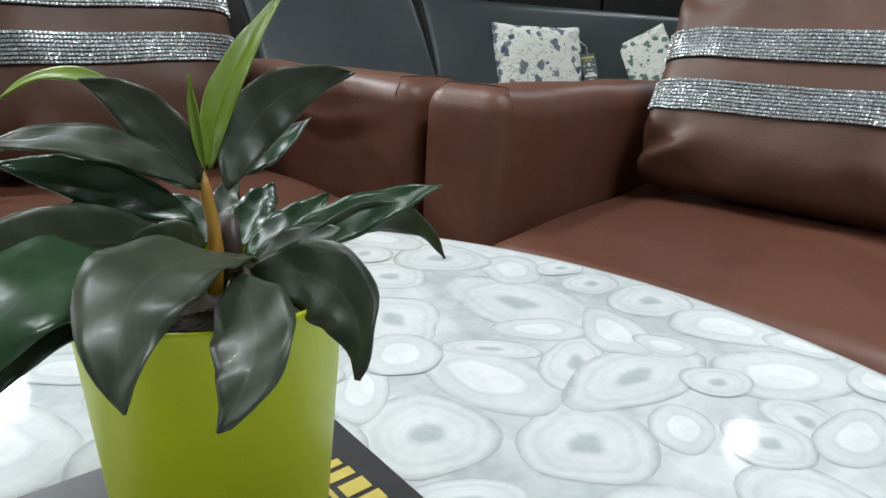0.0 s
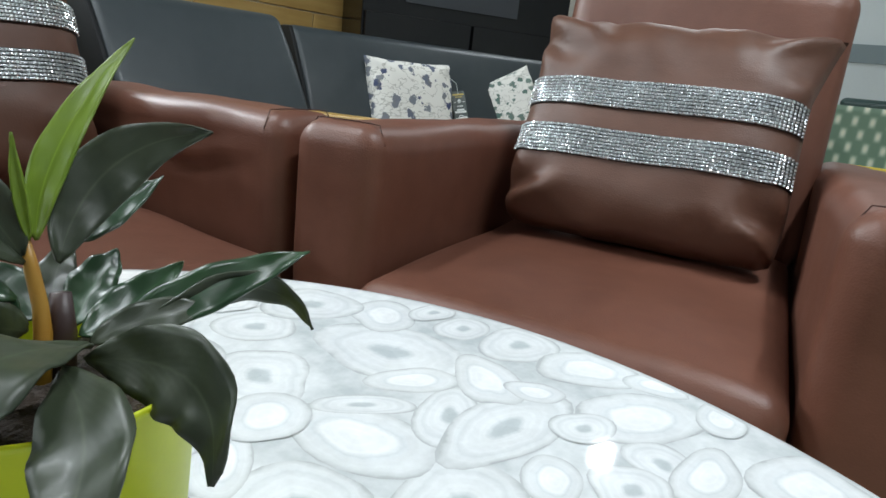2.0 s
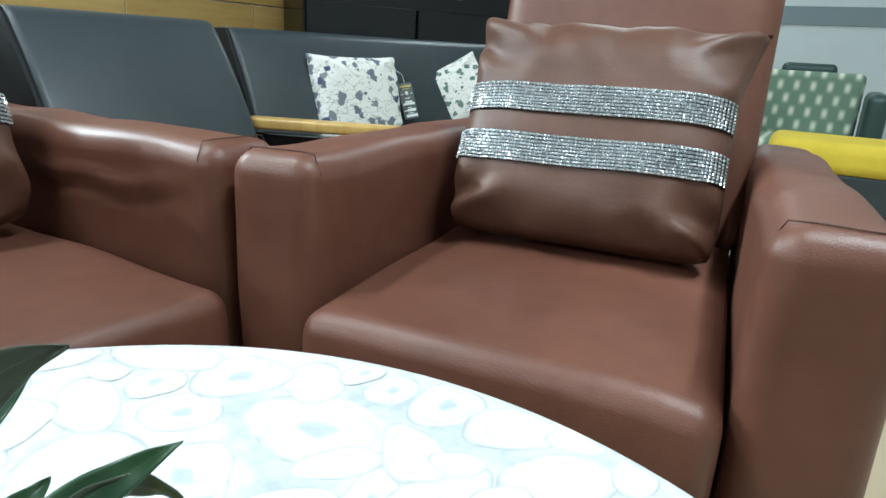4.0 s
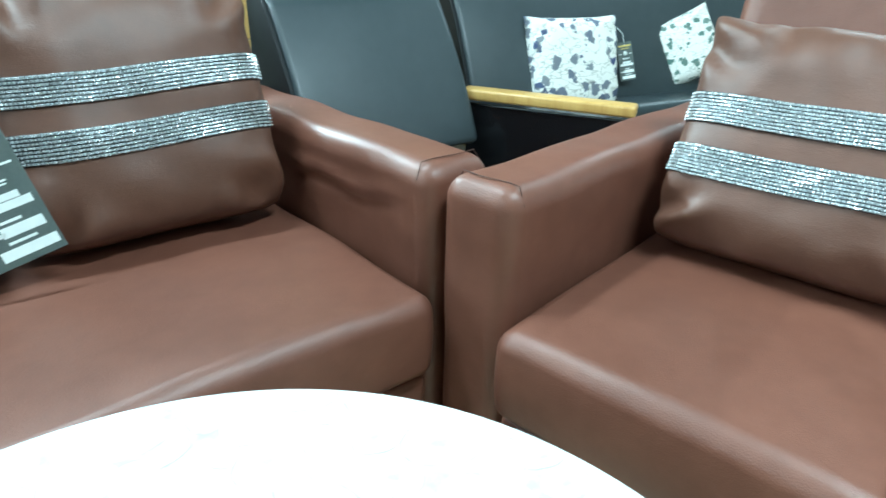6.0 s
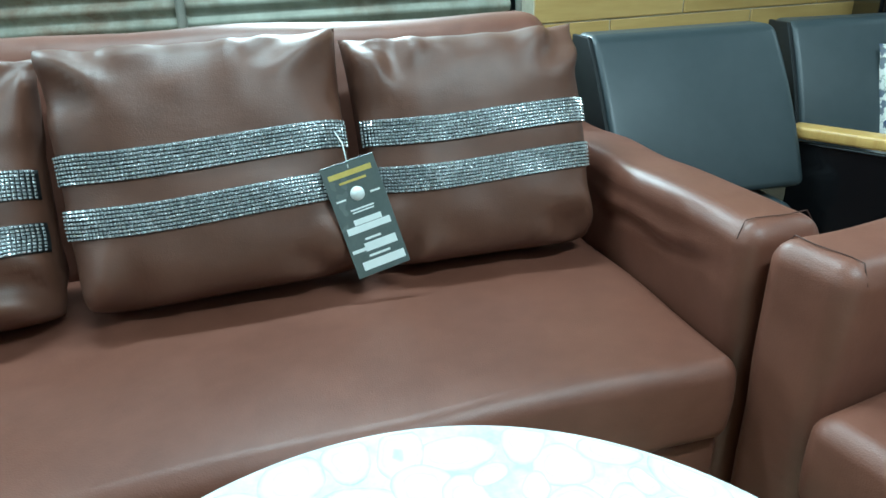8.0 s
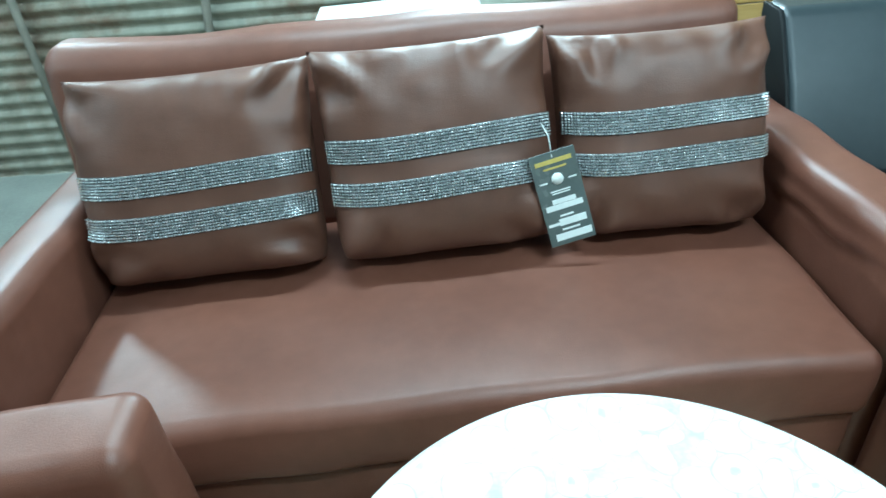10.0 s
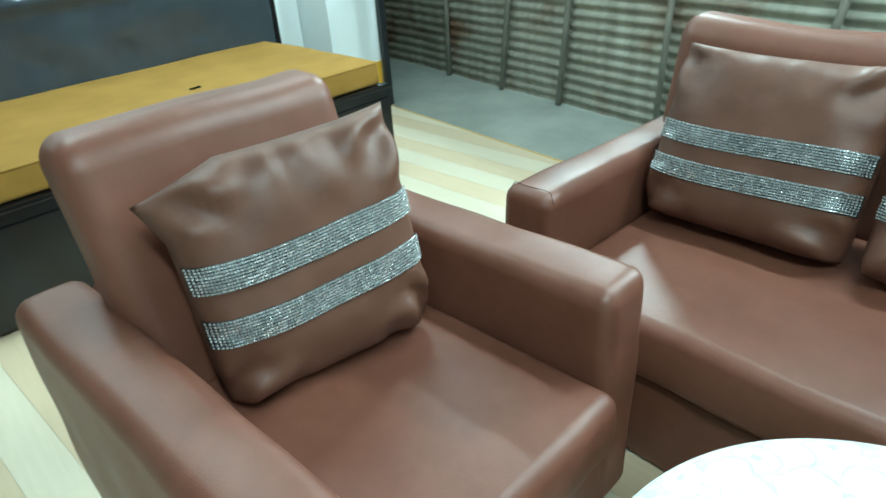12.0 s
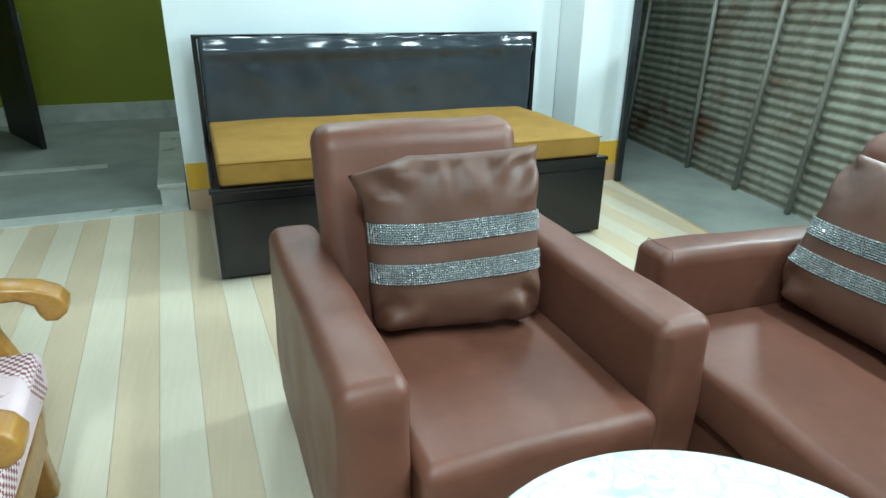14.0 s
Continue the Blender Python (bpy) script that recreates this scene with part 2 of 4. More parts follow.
def agate_mat(name, stops):
    """Growth rings that follow the radial coordinate of each slice."""
    m, n, l, b = mat(name, (0.7, 0.72, 0.72), 0.05, 0, 0.5)
    uv = n.new("ShaderNodeTexCoord")
    sep = n.new("ShaderNodeSeparateXYZ")
    l.new(uv.outputs["UV"], sep.inputs[0])
    wob = noise_tex(n, l, coords(n, l), 38, 4)
    fine = noise_tex(n, l, coords(n, l), 140, 4, 0.65)
    rad = math_node(n, l, "ADD", sep.outputs["X"], math_node(n, l, "MULTIPLY", math_node(n, l, "SUBTRACT", wob, 0.5), 0.42))
    col = ramp(n, l, rad, stops)
    tone = mapped(n, l, math_node(n, l, "SINE", math_node(n, l, "MULTIPLY", rad, 34.0)), 0.98, 1.015)
    tone = math_node(n, l, "MULTIPLY", tone, mapped(n, l, fine, 0.9, 1.08))
    tone = math_node(n, l, "MULTIPLY", tone, mapped(n, l, noise_tex(n, l, coords(n, l), 26, 5, 0.65), 0.76, 1.2))
    cmb = n.new("ShaderNodeCombineColor")
    for k in range(3):
        l.new(tone, cmb.inputs[k])
    l.new(mix(n, l, 1.0, col, cmb.outputs["Color"], "MULTIPLY"), b.inputs["Base Color"])
    b.inputs["Coat Weight"].default_value, b.inputs["Coat Roughness"].default_value = 0.3, 0.03
    return m


AGATE = (agate_mat("grey_core_agate", ((0.0, (0.45, 0.49, 0.505)), (0.20, (0.49, 0.53, 0.545)), (0.31, (0.69, 0.715, 0.72)), (0.62, (0.66, 0.685, 0.695)), (0.74, (0.60, 0.63, 0.64)), (0.86, (0.67, 0.695, 0.70)), (0.94, (0.56, 0.585, 0.59)), (1.0, (0.44, 0.46, 0.465)))),
         agate_mat("white_core_agate", ((0.0, (0.76, 0.775, 0.78)), (0.45, (0.75, 0.77, 0.775)), (0.56, (0.60, 0.635, 0.65)), (0.66, (0.66, 0.685, 0.695)), (0.86, (0.64, 0.665, 0.67)), (0.94, (0.56, 0.585, 0.59)), (1.0, (0.44, 0.46, 0.465)))))
MATRIX = surface("grey_white_resin", (0.42, 0.455, 0.465), (0.66, 0.685, 0.69), 22, 0.06, 120, 0.02, rough_var=0.02)


def leaf_mat(name, dark, light, rough=0.3):
    m, n, l, b = mat(name, dark, rough, 0, 0.55)
    uv = n.new("ShaderNodeTexCoord")
    sep = n.new("ShaderNodeSeparateXYZ")
    l.new(uv.outputs["UV"], sep.inputs[0])
    across = math_node(n, l, "ABSOLUTE", math_node(n, l, "SUBTRACT", sep.outputs["X"], 0.5))
    big = noise_tex(n, l, coords(n, l), 34, 3)
    c = ramp(n, l, big, ((0.3, dark), (0.72, light)))
    rib = ramp(n, l, across, ((0.0, (1, 1, 1)), (0.035, (0, 0, 0))))
    l.new(mix(n, l, math_node(n, l, "MULTIPLY", rib, 0.35), c, tuple(min(1, k * 1.8 + 0.01) for k in light)), b.inputs["Base Color"])
    veins = math_node(n, l, "SINE", math_node(n, l, "ADD", math_node(n, l, "MULTIPLY", sep.outputs["Y"], 70.0), math_node(n, l, "MULTIPLY", across, -70.0)))
    h = math_node(n, l, "ADD", math_node(n, l, "MULTIPLY", veins, 0.0025), math_node(n, l, "MULTIPLY", big, 0.9))
    bump(n, l, b, h, 0.5, 0.003)
    b.inputs["Coat Weight"].default_value = 0.05
    return m


LEAF_DARK = leaf_mat("bronze_green_leaf", (0.020, 0.030, 0.016), (0.050, 0.064, 0.036), 0.40)
LEAF_GREEN = leaf_mat("deep_green_leaf", (0.012, 0.035, 0.016), (0.03, 0.075, 0.03))
LEAF_LIME = leaf_mat("young_lime_leaf", (0.12, 0.20, 0.012), (0.20, 0.30, 0.03), 0.35)


def floral_mat(name, a, b2, scale):
    m, n, l, b = mat(name, (0.8, 0.8, 0.76), 0.8)
    v = coords(n, l)
    vo = n.new("ShaderNodeTexVoronoi")
    vo.inputs["Scale"].default_value = scale
    l.new(v, vo.inputs["Vector"])
    w = noise_tex(n, l, v, scale * 1.6, 3)
    d = math_node(n, l, "ADD", vo.outputs["Distance"], math_node(n, l, "MULTIPLY", math_node(n, l, "SUBTRACT", w, 0.5), 1.5))
    spot = ramp(n, l, d, ((0.30, (1, 1, 1)), (0.37, (0, 0, 0))))
    hue = mix(n, l, vo.outputs["Color"], a, b2)
    twig = noise_tex(n, l, coords(n, l, scale=(1, 1, 1.6)), scale * 0.8, 2)
    line = ramp(n, l, math_node(n, l, "ABSOLUTE", math_node(n, l, "SUBTRACT", twig, 0.5)), ((0.0, (1, 1, 1)), (0.022, (0, 0, 0))))
    c = mix(n, l, spot, (0.80, 0.80, 0.75), hue)
    l.new(mix(n, l, math_node(n, l, "MULTIPLY", line, 0.6), c, (0.2, 0.2, 0.16)), b.inputs["Base Color"])
    bump(n, l, b, noise_tex(n, l, v, 400, 2), 0.3, 0.001)
    return m


FLORAL_BLUE = floral_mat("blue_floral_print", (0.04, 0.06, 0.15), (0.22, 0.24, 0.26), 24)
FLORAL_GREEN = floral_mat("green_floral_print", (0.04, 0.13, 0.11), (0.20, 0.26, 0.22), 30)


def motif_mat():
    """Rows of pale rosettes on green cloth."""
    m, n, l, b = mat("green_motif_upholstery", (0.2, 0.3, 0.2), 0.85)
    sep = n.new("ShaderNodeSeparateXYZ")
    l.new(coords(n, l), sep.inputs[0])
    sx = math_node(n, l, "SINE", math_node(n, l, "MULTIPLY", sep.outputs["X"], 82.0))
    sz = math_node(n, l, "SINE", math_node(n, l, "MULTIPLY", sep.outputs["Z"], 48.0))
    s = math_node(n, l, "MULTIPLY", sx, sz)
    l.new(ramp(n, l, mapped(n, l, s, 0.0, 1.0), ((0.0, (0.16, 0.24, 0.17)), (0.45, (0.32, 0.40, 0.30)), (0.75, (0.55, 0.58, 0.46)), (1.0, (0.68, 0.68, 0.54)))), b.inputs["Base Color"])
    return m


MOTIF = motif_mat()


def gingham_mat():
    m, n, l, b = mat("pink_check_cloth", (0.7, 0.6, 0.6), 0.85)
    ch = n.new("ShaderNodeTexChecker")
    ch.inputs["Scale"].default_value = 90
    ch.inputs["Color1"].default_value, ch.inputs["Color2"].default_value = (0.68, 0.58, 0.56, 1), (0.22, 0.07, 0.09, 1)
    l.new(coords(n, l), ch.inputs["Vector"])
    big = noise_tex(n, l, coords(n, l), 9, 2)
    patch = ramp(n, l, big, ((0.45, (0, 0, 0)), (0.5, (1, 1, 1))))
    l.new(mix(n, l, patch, ch.outputs["Color"], (0.62, 0.48, 0.5)), b.inputs["Base Color"])
    return m


GINGHAM = gingham_mat()
GLASS_DARK = surface("dark_glass", (0.05, 0.055, 0.065), (0.06, 0.065, 0.075), 2, 0.06)


def glow_mat():
    m, n, l, b = mat("lit_tube", (0.9, 0.9, 0.9), 0.5)
    b.inputs["Emission Color"].default_value = (1.0, 0.97, 0.92, 1)
    b.inputs["Emission Strength"].default_value = 18
    return m


GLOW = glow_mat()

# ---- builders ----


def part(name, bm, material, parent=None, label="", smooth=True):
    me = bpy.data.meshes.new(name)
    bm.to_mesh(me)
    bm.free()
    if smooth:
        for p in me.polygons:
            p.use_smooth = True
    me.materials.append(material)
    ob = new(name, me)
    if parent is not None:
        ob.parent = parent
    if label:
        ob["label"] = label
    return ob


def thing(name, m, label, category, group="", kind=""):
    ob = new(name)
    ob.empty_display_size = 0.1
    ob.matrix_world = m
    return tagged(ob, label, category, group, kind)


def axis_steps(h, r, n):
    inner = [-h + r + (2 * (h - r)) * i / n for i in range(n + 1)]
    edge = [0.0, 0.3, 0.62, 0.85]
    return [-h + r * e for e in edge] + inner + [h - r * e for e in reversed(edge)]


def softbox(hx, hy, hz, r, nx=6, ny=6, nz=6, at=(0, 0, 0), warp=None):
    """A box with rounded edges and a fine grid, so that warp(p) can pad and crease it."""
    bm = bmesh.new()
    steps = [axis_steps(h, r, n) for h, n in ((hx, nx), (hy, ny), (hz, nz))]
    hs, seen = (hx, hy, hz), {}

    def vert(p):
        key = tuple(round(c, 6) for c in p)
        if key not in seen:
            q = Vector([max(-(h - r), min(h - r, c)) for h, c in zip(hs, p)])
            d = Vector(p) - q
            v = q + d.normalized() * r if d.length > 1e-9 else q
            v = warp(v) if warp else v
            seen[key] = bm.verts.new(v + Vector(at))
        return seen[key]

    for a in range(3):
        b, c = (a + 1) % 3, (a + 2) % 3
        for s in (-1, 1):
            for i in range(len(steps[b]) - 1):
                for j in range(len(steps[c]) - 1):
                    quad = []
                    for u, w in ((i, j), (i + 1, j), (i + 1, j + 1), (i, j + 1)):
                        p = [0, 0, 0]
                        p[a], p[b], p[c] = s * hs[a], steps[b][u], steps[c][w]
                        quad.append(vert(p))
                    bm.faces.new(quad if s > 0 else quad[::-1])
    return bm


def box(sx, sy, sz, at=(0, 0, 0), bevel=0.004, seg=2):
    bm = bmesh.new()
    bmesh.ops.create_cube(bm, size=1.0, matrix=Matrix.Translation(at) @ Matrix.Diagonal((sx, sy, sz, 1)))
    if bevel:
        bmesh.ops.bevel(bm, geom=bm.edges[:], offset=bevel, segments=seg, affect="EDGES", profile=0.6)
    return bm


def tube(points, radius, sides=8, closed_ends=True):
    """A tube along points; radius is a number or a list."""
    bm = bmesh.new()
    pts = [Vector(p) for p in points]
    rad = radius if isinstance(radius, (list, tuple)) else [radius] * len(pts)
    rings, up = [], Vector((0.03, 0.05, 1)).normalized()
    for i, p in enumerate(pts):
        d = (pts[min(i + 1, len(pts) - 1)] - pts[max(i - 1, 0)]).normalized()
        a = d.cross(up)
        a = a.normalized() if a.length > 1e-3 else d.orthogonal().normalized()
        b = a.cross(d)
        rings.append([bm.verts.new(p + (a * math.cos(k * math.tau / sides) + b * math.sin(k * math.tau / sides)) * rad[i]) for k in range(sides)])
    for r0, r1 in zip(rings, rings[1:]):
        for k in range(sides):
            bm.faces.new((r0[k], r0[(k + 1) % sides], r1[(k + 1) % sides], r1[k]))
    if closed_ends:
        bm.faces.new(rings[0][::-1])
        bm.faces.new(rings[-1])
    bmesh.ops.recalc_face_normals(bm, faces=bm.faces[:])
    return bm


def lathe(profile, sides=48):
    bm = bmesh.new()
    rings = [[bm.verts.new((r * math.cos(k * math.tau / sides), r * math.sin(k * math.tau / sides), z)) for k in range(sides)] for r, z in profile]
    for r0, r1 in zip(rings, rings[1:]):
        for k in range(sides):
            bm.faces.new((r0[k], r0[(k + 1) % sides], r1[(k + 1) % sides], r1[k]))
    bm.faces.new(rings[0][::-1])
    bm.faces.new(rings[-1])
    bmesh.ops.recalc_face_normals(bm, faces=bm.faces[:])
    return bm


def extrude_profile(outline, depth, bevel=0.004):
    """A flat outline in x, z, given a depth along y."""
    bm = bmesh.new()
    n = len(outline)
    f = [bm.verts.new((x, -depth / 2, z)) for x, z in outline]
    b = [bm.verts.new((x, depth / 2, z)) for x, z in outline]
    bm.faces.new(f)
    bm.faces.new(b[::-1])
    for i in range(n):
        bm.faces.new((f[i], b[i], b[(i + 1) % n], f[(i + 1) % n]))
    bmesh.ops.recalc_face_normals(bm, faces=bm.faces[:])
    if bevel:
        sharp = [e for e in bm.edges if len(e.link_faces) == 2 and e.calc_face_angle(0) > 1.0]
        bmesh.ops.bevel(bm, geom=sharp, offset=bevel, segments=2, affect="EDGES", profile=0.6)
    return bm


# ---- structure: floor, walls, ceiling ----
ground = tagged(part("ground", box(60, 60, 0.1, (0, 0, -0.085), 0), CONCRETE, None, smooth=False), "worn grey concrete ground outside the shop front", "ground", kind="structure")
# floor outline: west wall, askew front edge, inner side of the north wall
FLOOR_EDGES = [((-3.545, -0.44), (math.cos(radians(5)), math.sin(radians(5)))), ((-3.47, 2.475), (math.sin(radians(-2.2)), -math.cos(radians(-2.2)))), ((5.1, 0), (-1, 0)), ((0, -4.2), (0, 1))]


WEST_BAY = FLOOR_EDGES + [((1.05, 0), (-1, 0))]
EAST_BAY = [((1.05, 0), (1, 0)), ((0, 2.8), (0, -1)), ((5.1, 0), (-1, 0)), ((0, -4.2), (0, 1))]


def clipped_slab(poly, z0, z1, edges):
    """A flat slab: the convex outline poly cut to the floor's edges."""
    for (px, py), (nx, ny) in edges:
        cut = []
        for (ax, ay), (bx, by) in zip(poly, poly[1:] + poly[:1]):
            da, db = (ax - px) * nx + (ay - py) * ny, (bx - px) * nx + (by - py) * ny
            if da >= 0:
                cut.append((ax, ay))
            if da * db < 0:
                k = da / (da - db)
                cut.append((ax + (bx - ax) * k, ay + (by - ay) * k))
        poly = cut
        if len(poly) < 3:
            return None
    bm = bmesh.new()
    low, high = [bm.verts.new((x, y, z0)) for x, y in poly], [bm.verts.new((x, y, z1)) for x, y in poly]
    bm.faces.new(high)
    bm.faces.new(low[::-1])
    for i in range(len(poly)):
        j = (i + 1) % len(poly)
        bm.faces.new((low[i], low[j], high[j], high[i]))
    bmesh.ops.recalc_face_normals(bm, faces=bm.faces[:])
    return bm


floor = tagged(part("floor", clipped_slab([(-6, -6), (7, -6), (7, 6), (-6, 6)], -0.0345, -0.0075, WEST_BAY), BEIGE_BOX, None, smooth=False), "cream and tan striped wood-look vinyl floor", "floor", kind="structure")
floor_east = tagged(part("floor_east", clipped_slab([(-6, -6), (7, -6), (7, 6), (-6, 6)], -0.0345, -0.0075, EAST_BAY), BEIGE_BOX, None, smooth=False), "cream and tan striped wood-look vinyl floor", "floor", kind="structure")
ceiling = tagged(part("ceiling", box(9.5, 7.4, 0.12, (0.62, -0.75, CEIL + 0.06), 0), LOW_BOUNCE_GREY, None, smooth=False), "plain unseen shop ceiling, greyed to cut bounced light", "ceiling", kind="structure")


def placed(ob, m):
    if m is not None:
        ob.matrix_world = m
    return ob


# the west wall runs askew to the sofa set: its frame starts at the door jamb, y along the wall, x into the shop
WEST = pose(-3.545, -0.44, 0, 0, 0, 5.0)


def wall(name, x0, x1, y0, y1, z0, z1, material, label, m=None):
    return tagged(placed(part(name, box(x1 - x0, y1 - y0, z1 - z0, ((x0 + x1) / 2, (y0 + y1) / 2, (z0 + z1) / 2), 0.003), material, None, smooth=False), m), label, "wall", kind="structure")


wall("wall_west", -0.15, 0, 0, 2.53, 0, CEIL, WHITE_WALL, "white painted wall with a yellow dado stripe", WEST)
wall("wall_west_pillar", -0.15, 0.285, 2.535, 2.92, 0, CEIL, WHITE_WALL, "white painted pillar beside the shop opening", WEST)
wall("wall_west_south", -0.15, 0, -4.0, -1.8, 0, CEIL, WHITE_WALL, "white painted wall beyond the doorway", WEST)
wall("wall_west_lintel", -0.15, 0, -1.8, 0, 2.2, CEIL, WHITE_WALL, "white painted lintel over the doorway", WEST)
wall("wall_south", -3.4, 5.25, -4.35, -4.2, 0, CEIL, PALE_WALL, "pale painted wall behind the display")
wall_east = wall("wall_east", 5.1, 5.25, -4.2, 2.8, 0, CEIL, PALE_WALL, "pale blue-grey painted wall with a dark grey band")
wall_north = wall("wall_north", 1.05, 5.1, 2.80, 2.95, 0, CEIL, GROUT, "wall clad in glossy ochre tiles with pale joints")
wall("wall_front_lintel", -3.9, 1.04, 2.50, 2.68, 2.5, CEIL, WHITE_WALL, "white lintel over the open shop front")


def trim(name, x0, x1, y0, y1, z0, z1, material, label, m=None):
    return tagged(placed(part(name, box(x1 - x0, y1 - y0, z1 - z0, ((x0 + x1) / 2, (y0 + y1) / 2, (z0 + z1) / 2), 0.002), material, None, smooth=False), m), label, "trim", kind="structure")


trim("trim_dado", 0.001, 0.006, 0.003, 2.525, 0.125, 0.292, STRIPE_YELLOW, "yellow painted dado stripe", WEST)
trim("trim_dado", 0.286, 0.291, 2.54, 2.915, 0.125, 0.292, STRIPE_YELLOW, "yellow painted dado stripe on the pillar", WEST)
trim("trim_dado", 0.01, 0.285, 2.529, 2.534, 0.125, 0.292, STRIPE_YELLOW, "yellow painted dado stripe on the pillar side", WEST)
trim("baseboard", 0.001, 0.012, 0.003, 2.525, 0, 0.121, SKIRT, "tan tiled skirting", WEST)
trim("baseboard", 0.286, 0.297, 2.54, 2.915, 0, 0.121, SKIRT, "tan tiled skirting on the pillar", WEST)
trim("trim_band", 5.092, 5.099, -4.19, 2.79, 1.045, 1.16, STRIPE_GREY, "dark grey painted band")
FRONT = pose(-3.47, 2.475, 0, 0, 0, -2.2)
trim("trim_floor_edge", 0.03, 4.5, 0.0, 0.012, -0.03, 0.003, PALE_WOOD, "thin pale edging strip of the floor", FRONT)
trim("trim_threshold", -0.15, 0.005, -1.8, -0.01, -0.02, 0.008, MARBLE, "pale stone threshold", WEST)
trim("door_frame_post", -0.012, 0.018, 0.0, 0.043, 0, 2.5, METAL_FRAME, "black steel post of the shop opening", FRONT)

# ochre wall tiles
TW, TH = 0.66, 0.165
for r in range(9):
    for c in range(8):
        x = 1.05 + TW * (c + 0.5) - (TW / 2 if r % 2 else 0)
        x0, x1 = max(1.054, x - TW / 2 + 0.004), min(5.09, x + TW / 2 - 0.004)
        if x1 - x0 < 0.05:
            continue
        bm = box(x1 - x0, 0.012, TH - 0.007, ((x0 + x1) / 2, 2.797, 0.085 + TH * (r + 0.5)), 0.002, 1)
        part("tile", bm, TAN_TILE, wall_north, smooth=False)

# ---- side room behind the doorway ----
wall("wall_back_room_west", -3.35, -3.2, -3.7, 1.1, 0, CEIL, GREEN_WALL, "olive green painted wall of the back room", WEST)
wall("wall_back_room_north", -3.2, -0.15, 0.95, 1.1, 0, CEIL, GREEN_WALL, "olive green painted side wall of the back room", WEST)
wall("wall_back_room_south", -3.2, -0.15, -3.7, -3.55, 0, CEIL, GREEN_WALL, "olive green painted end wall of the back room", WEST)
# Added unseen lid over the back room, in the ceiling's light-cutting grey.
tagged(placed(part("ceiling_back_room", box(3.3, 4.8, 0.1, (-1.7, -1.3, CEIL + 0.05), 0), LOW_BOUNCE_GREY, None, smooth=False), WEST), "unseen ceiling of the back room in the same low-bounce grey", "ceiling", kind="structure")
trim("baseboard", -3.199, -3.18, -3.54, 0.94, 0, 0.175, MARBLE, "pale grey stone skirting", WEST)
trim("floor_back_room", -3.2, -0.15, -3.55, 0.95, -0.03, 0.0, CONCRETE, "grey cement floor of the back room", WEST)
trim("trim_floor_ledge", -1.30, -1.22, -1.25, -0.55, 0.0, 0.014, MARBLE, "low pale ledge on the cement floor", WEST)
BACK_LAMP = WEST @ Vector((-2.2, -0.8, CEIL - 0.1))
area_lamp("back_room_light", BACK_LAMP, (BACK_LAMP.x, BACK_LAMP.y, 0), 0.8, 0.15, 12)

step = thing("door_step", WEST @ pose(-0.10, -0.09, 0), "long pale stone ledge running back along the door jamb", "step")
part("top_slab", box(1.62, 0.165, 0.03, (-0.80, 0, 0.135), 0.006), MARBLE, step, smooth=False)
part("riser", box(1.60, 0.15, 0.118, (-0.80, 0.004, 0.060), 0.004), MARBLE, step, smooth=False)

door = tagged(thing("door_1", pose(-5.46, -1.69, 0, 0, 0, 30), "dark open door leaf standing on the cement floor", "door"), kind="structure")
part("leaf", box(0.9, 0.04, 2.05, (-0.45, 0, 1.03), 0.004), DARK_CURTAIN, door, smooth=False)
part("handle", box(0.02, 0.05, 0.12, (-0.06, 0.03, 1.0), 0.004), CHROME, door)

# ---- alley fence of corrugated sheets ----
FENCE_A, FENCE_B = Vector((-5.6, 3.50, 0)), Vector((1.0, 2.98, 0))
fence_len = (FENCE_B - FENCE_A).length
fence_rz = math.degrees(math.atan2(FENCE_B.y - FENCE_A.y, FENCE_B.x - FENCE_A.x))
fence = thing("corrugated_fence", pose(FENCE_A.x, FENCE_A.y, -0.03, 0, 0, fence_rz), "weathered grey-green corrugated iron fence with rust stains", "fence")


def ribbed_sheet(x0, x1, height, pitch=0.066, depth=0.012, lean=0.0):
    bm = bmesh.new()
    n, rows = int(height / pitch * 6), []
    for j in range(n + 1):
        z = height * j / n
        y = depth * math.sin(z / pitch * math.tau)
        rows.append([bm.verts.new((x, y + 0.006 * math.sin(x * 5 + z * 2) + lean * z, z)) for x in (x0, x0 + (x1 - x0) * 0.33, x0 + (x1 - x0) * 0.67, x1)])
    for a, b in zip(rows, rows[1:]):
        for k in range(3):
            bm.faces.new((a[k], a[k + 1], b[k + 1], b[k]))
    return bm


posts = [0.0, 0.77, 1.84, 2.45, 3.0, 3.75, 4.5, 5.3, fence_len]
for i, (a, b) in enumerate(zip(posts, posts[1:])):
    part("sheet", ribbed_sheet(a, b + 0.02, 1.55, lean=0.004 * (i % 2)), SHEET, fence)
for i, p in enumerate(posts):
    lean = 0.07 + 0.05 * math.sin(i * 2.3)
    part("post", tube([(p, -0.035, 0), (p + lean, -0.038, 0.8), (p + lean * 1.8, -0.035, 1.58)], 0.019, 6), POST_STEEL, fence, "weathered grey steel post")
wall("wall_alley", -9.0, 1.2, 4.6, 4.8, 0, 4.0, CONCRETE, "plain wall behind the fence")

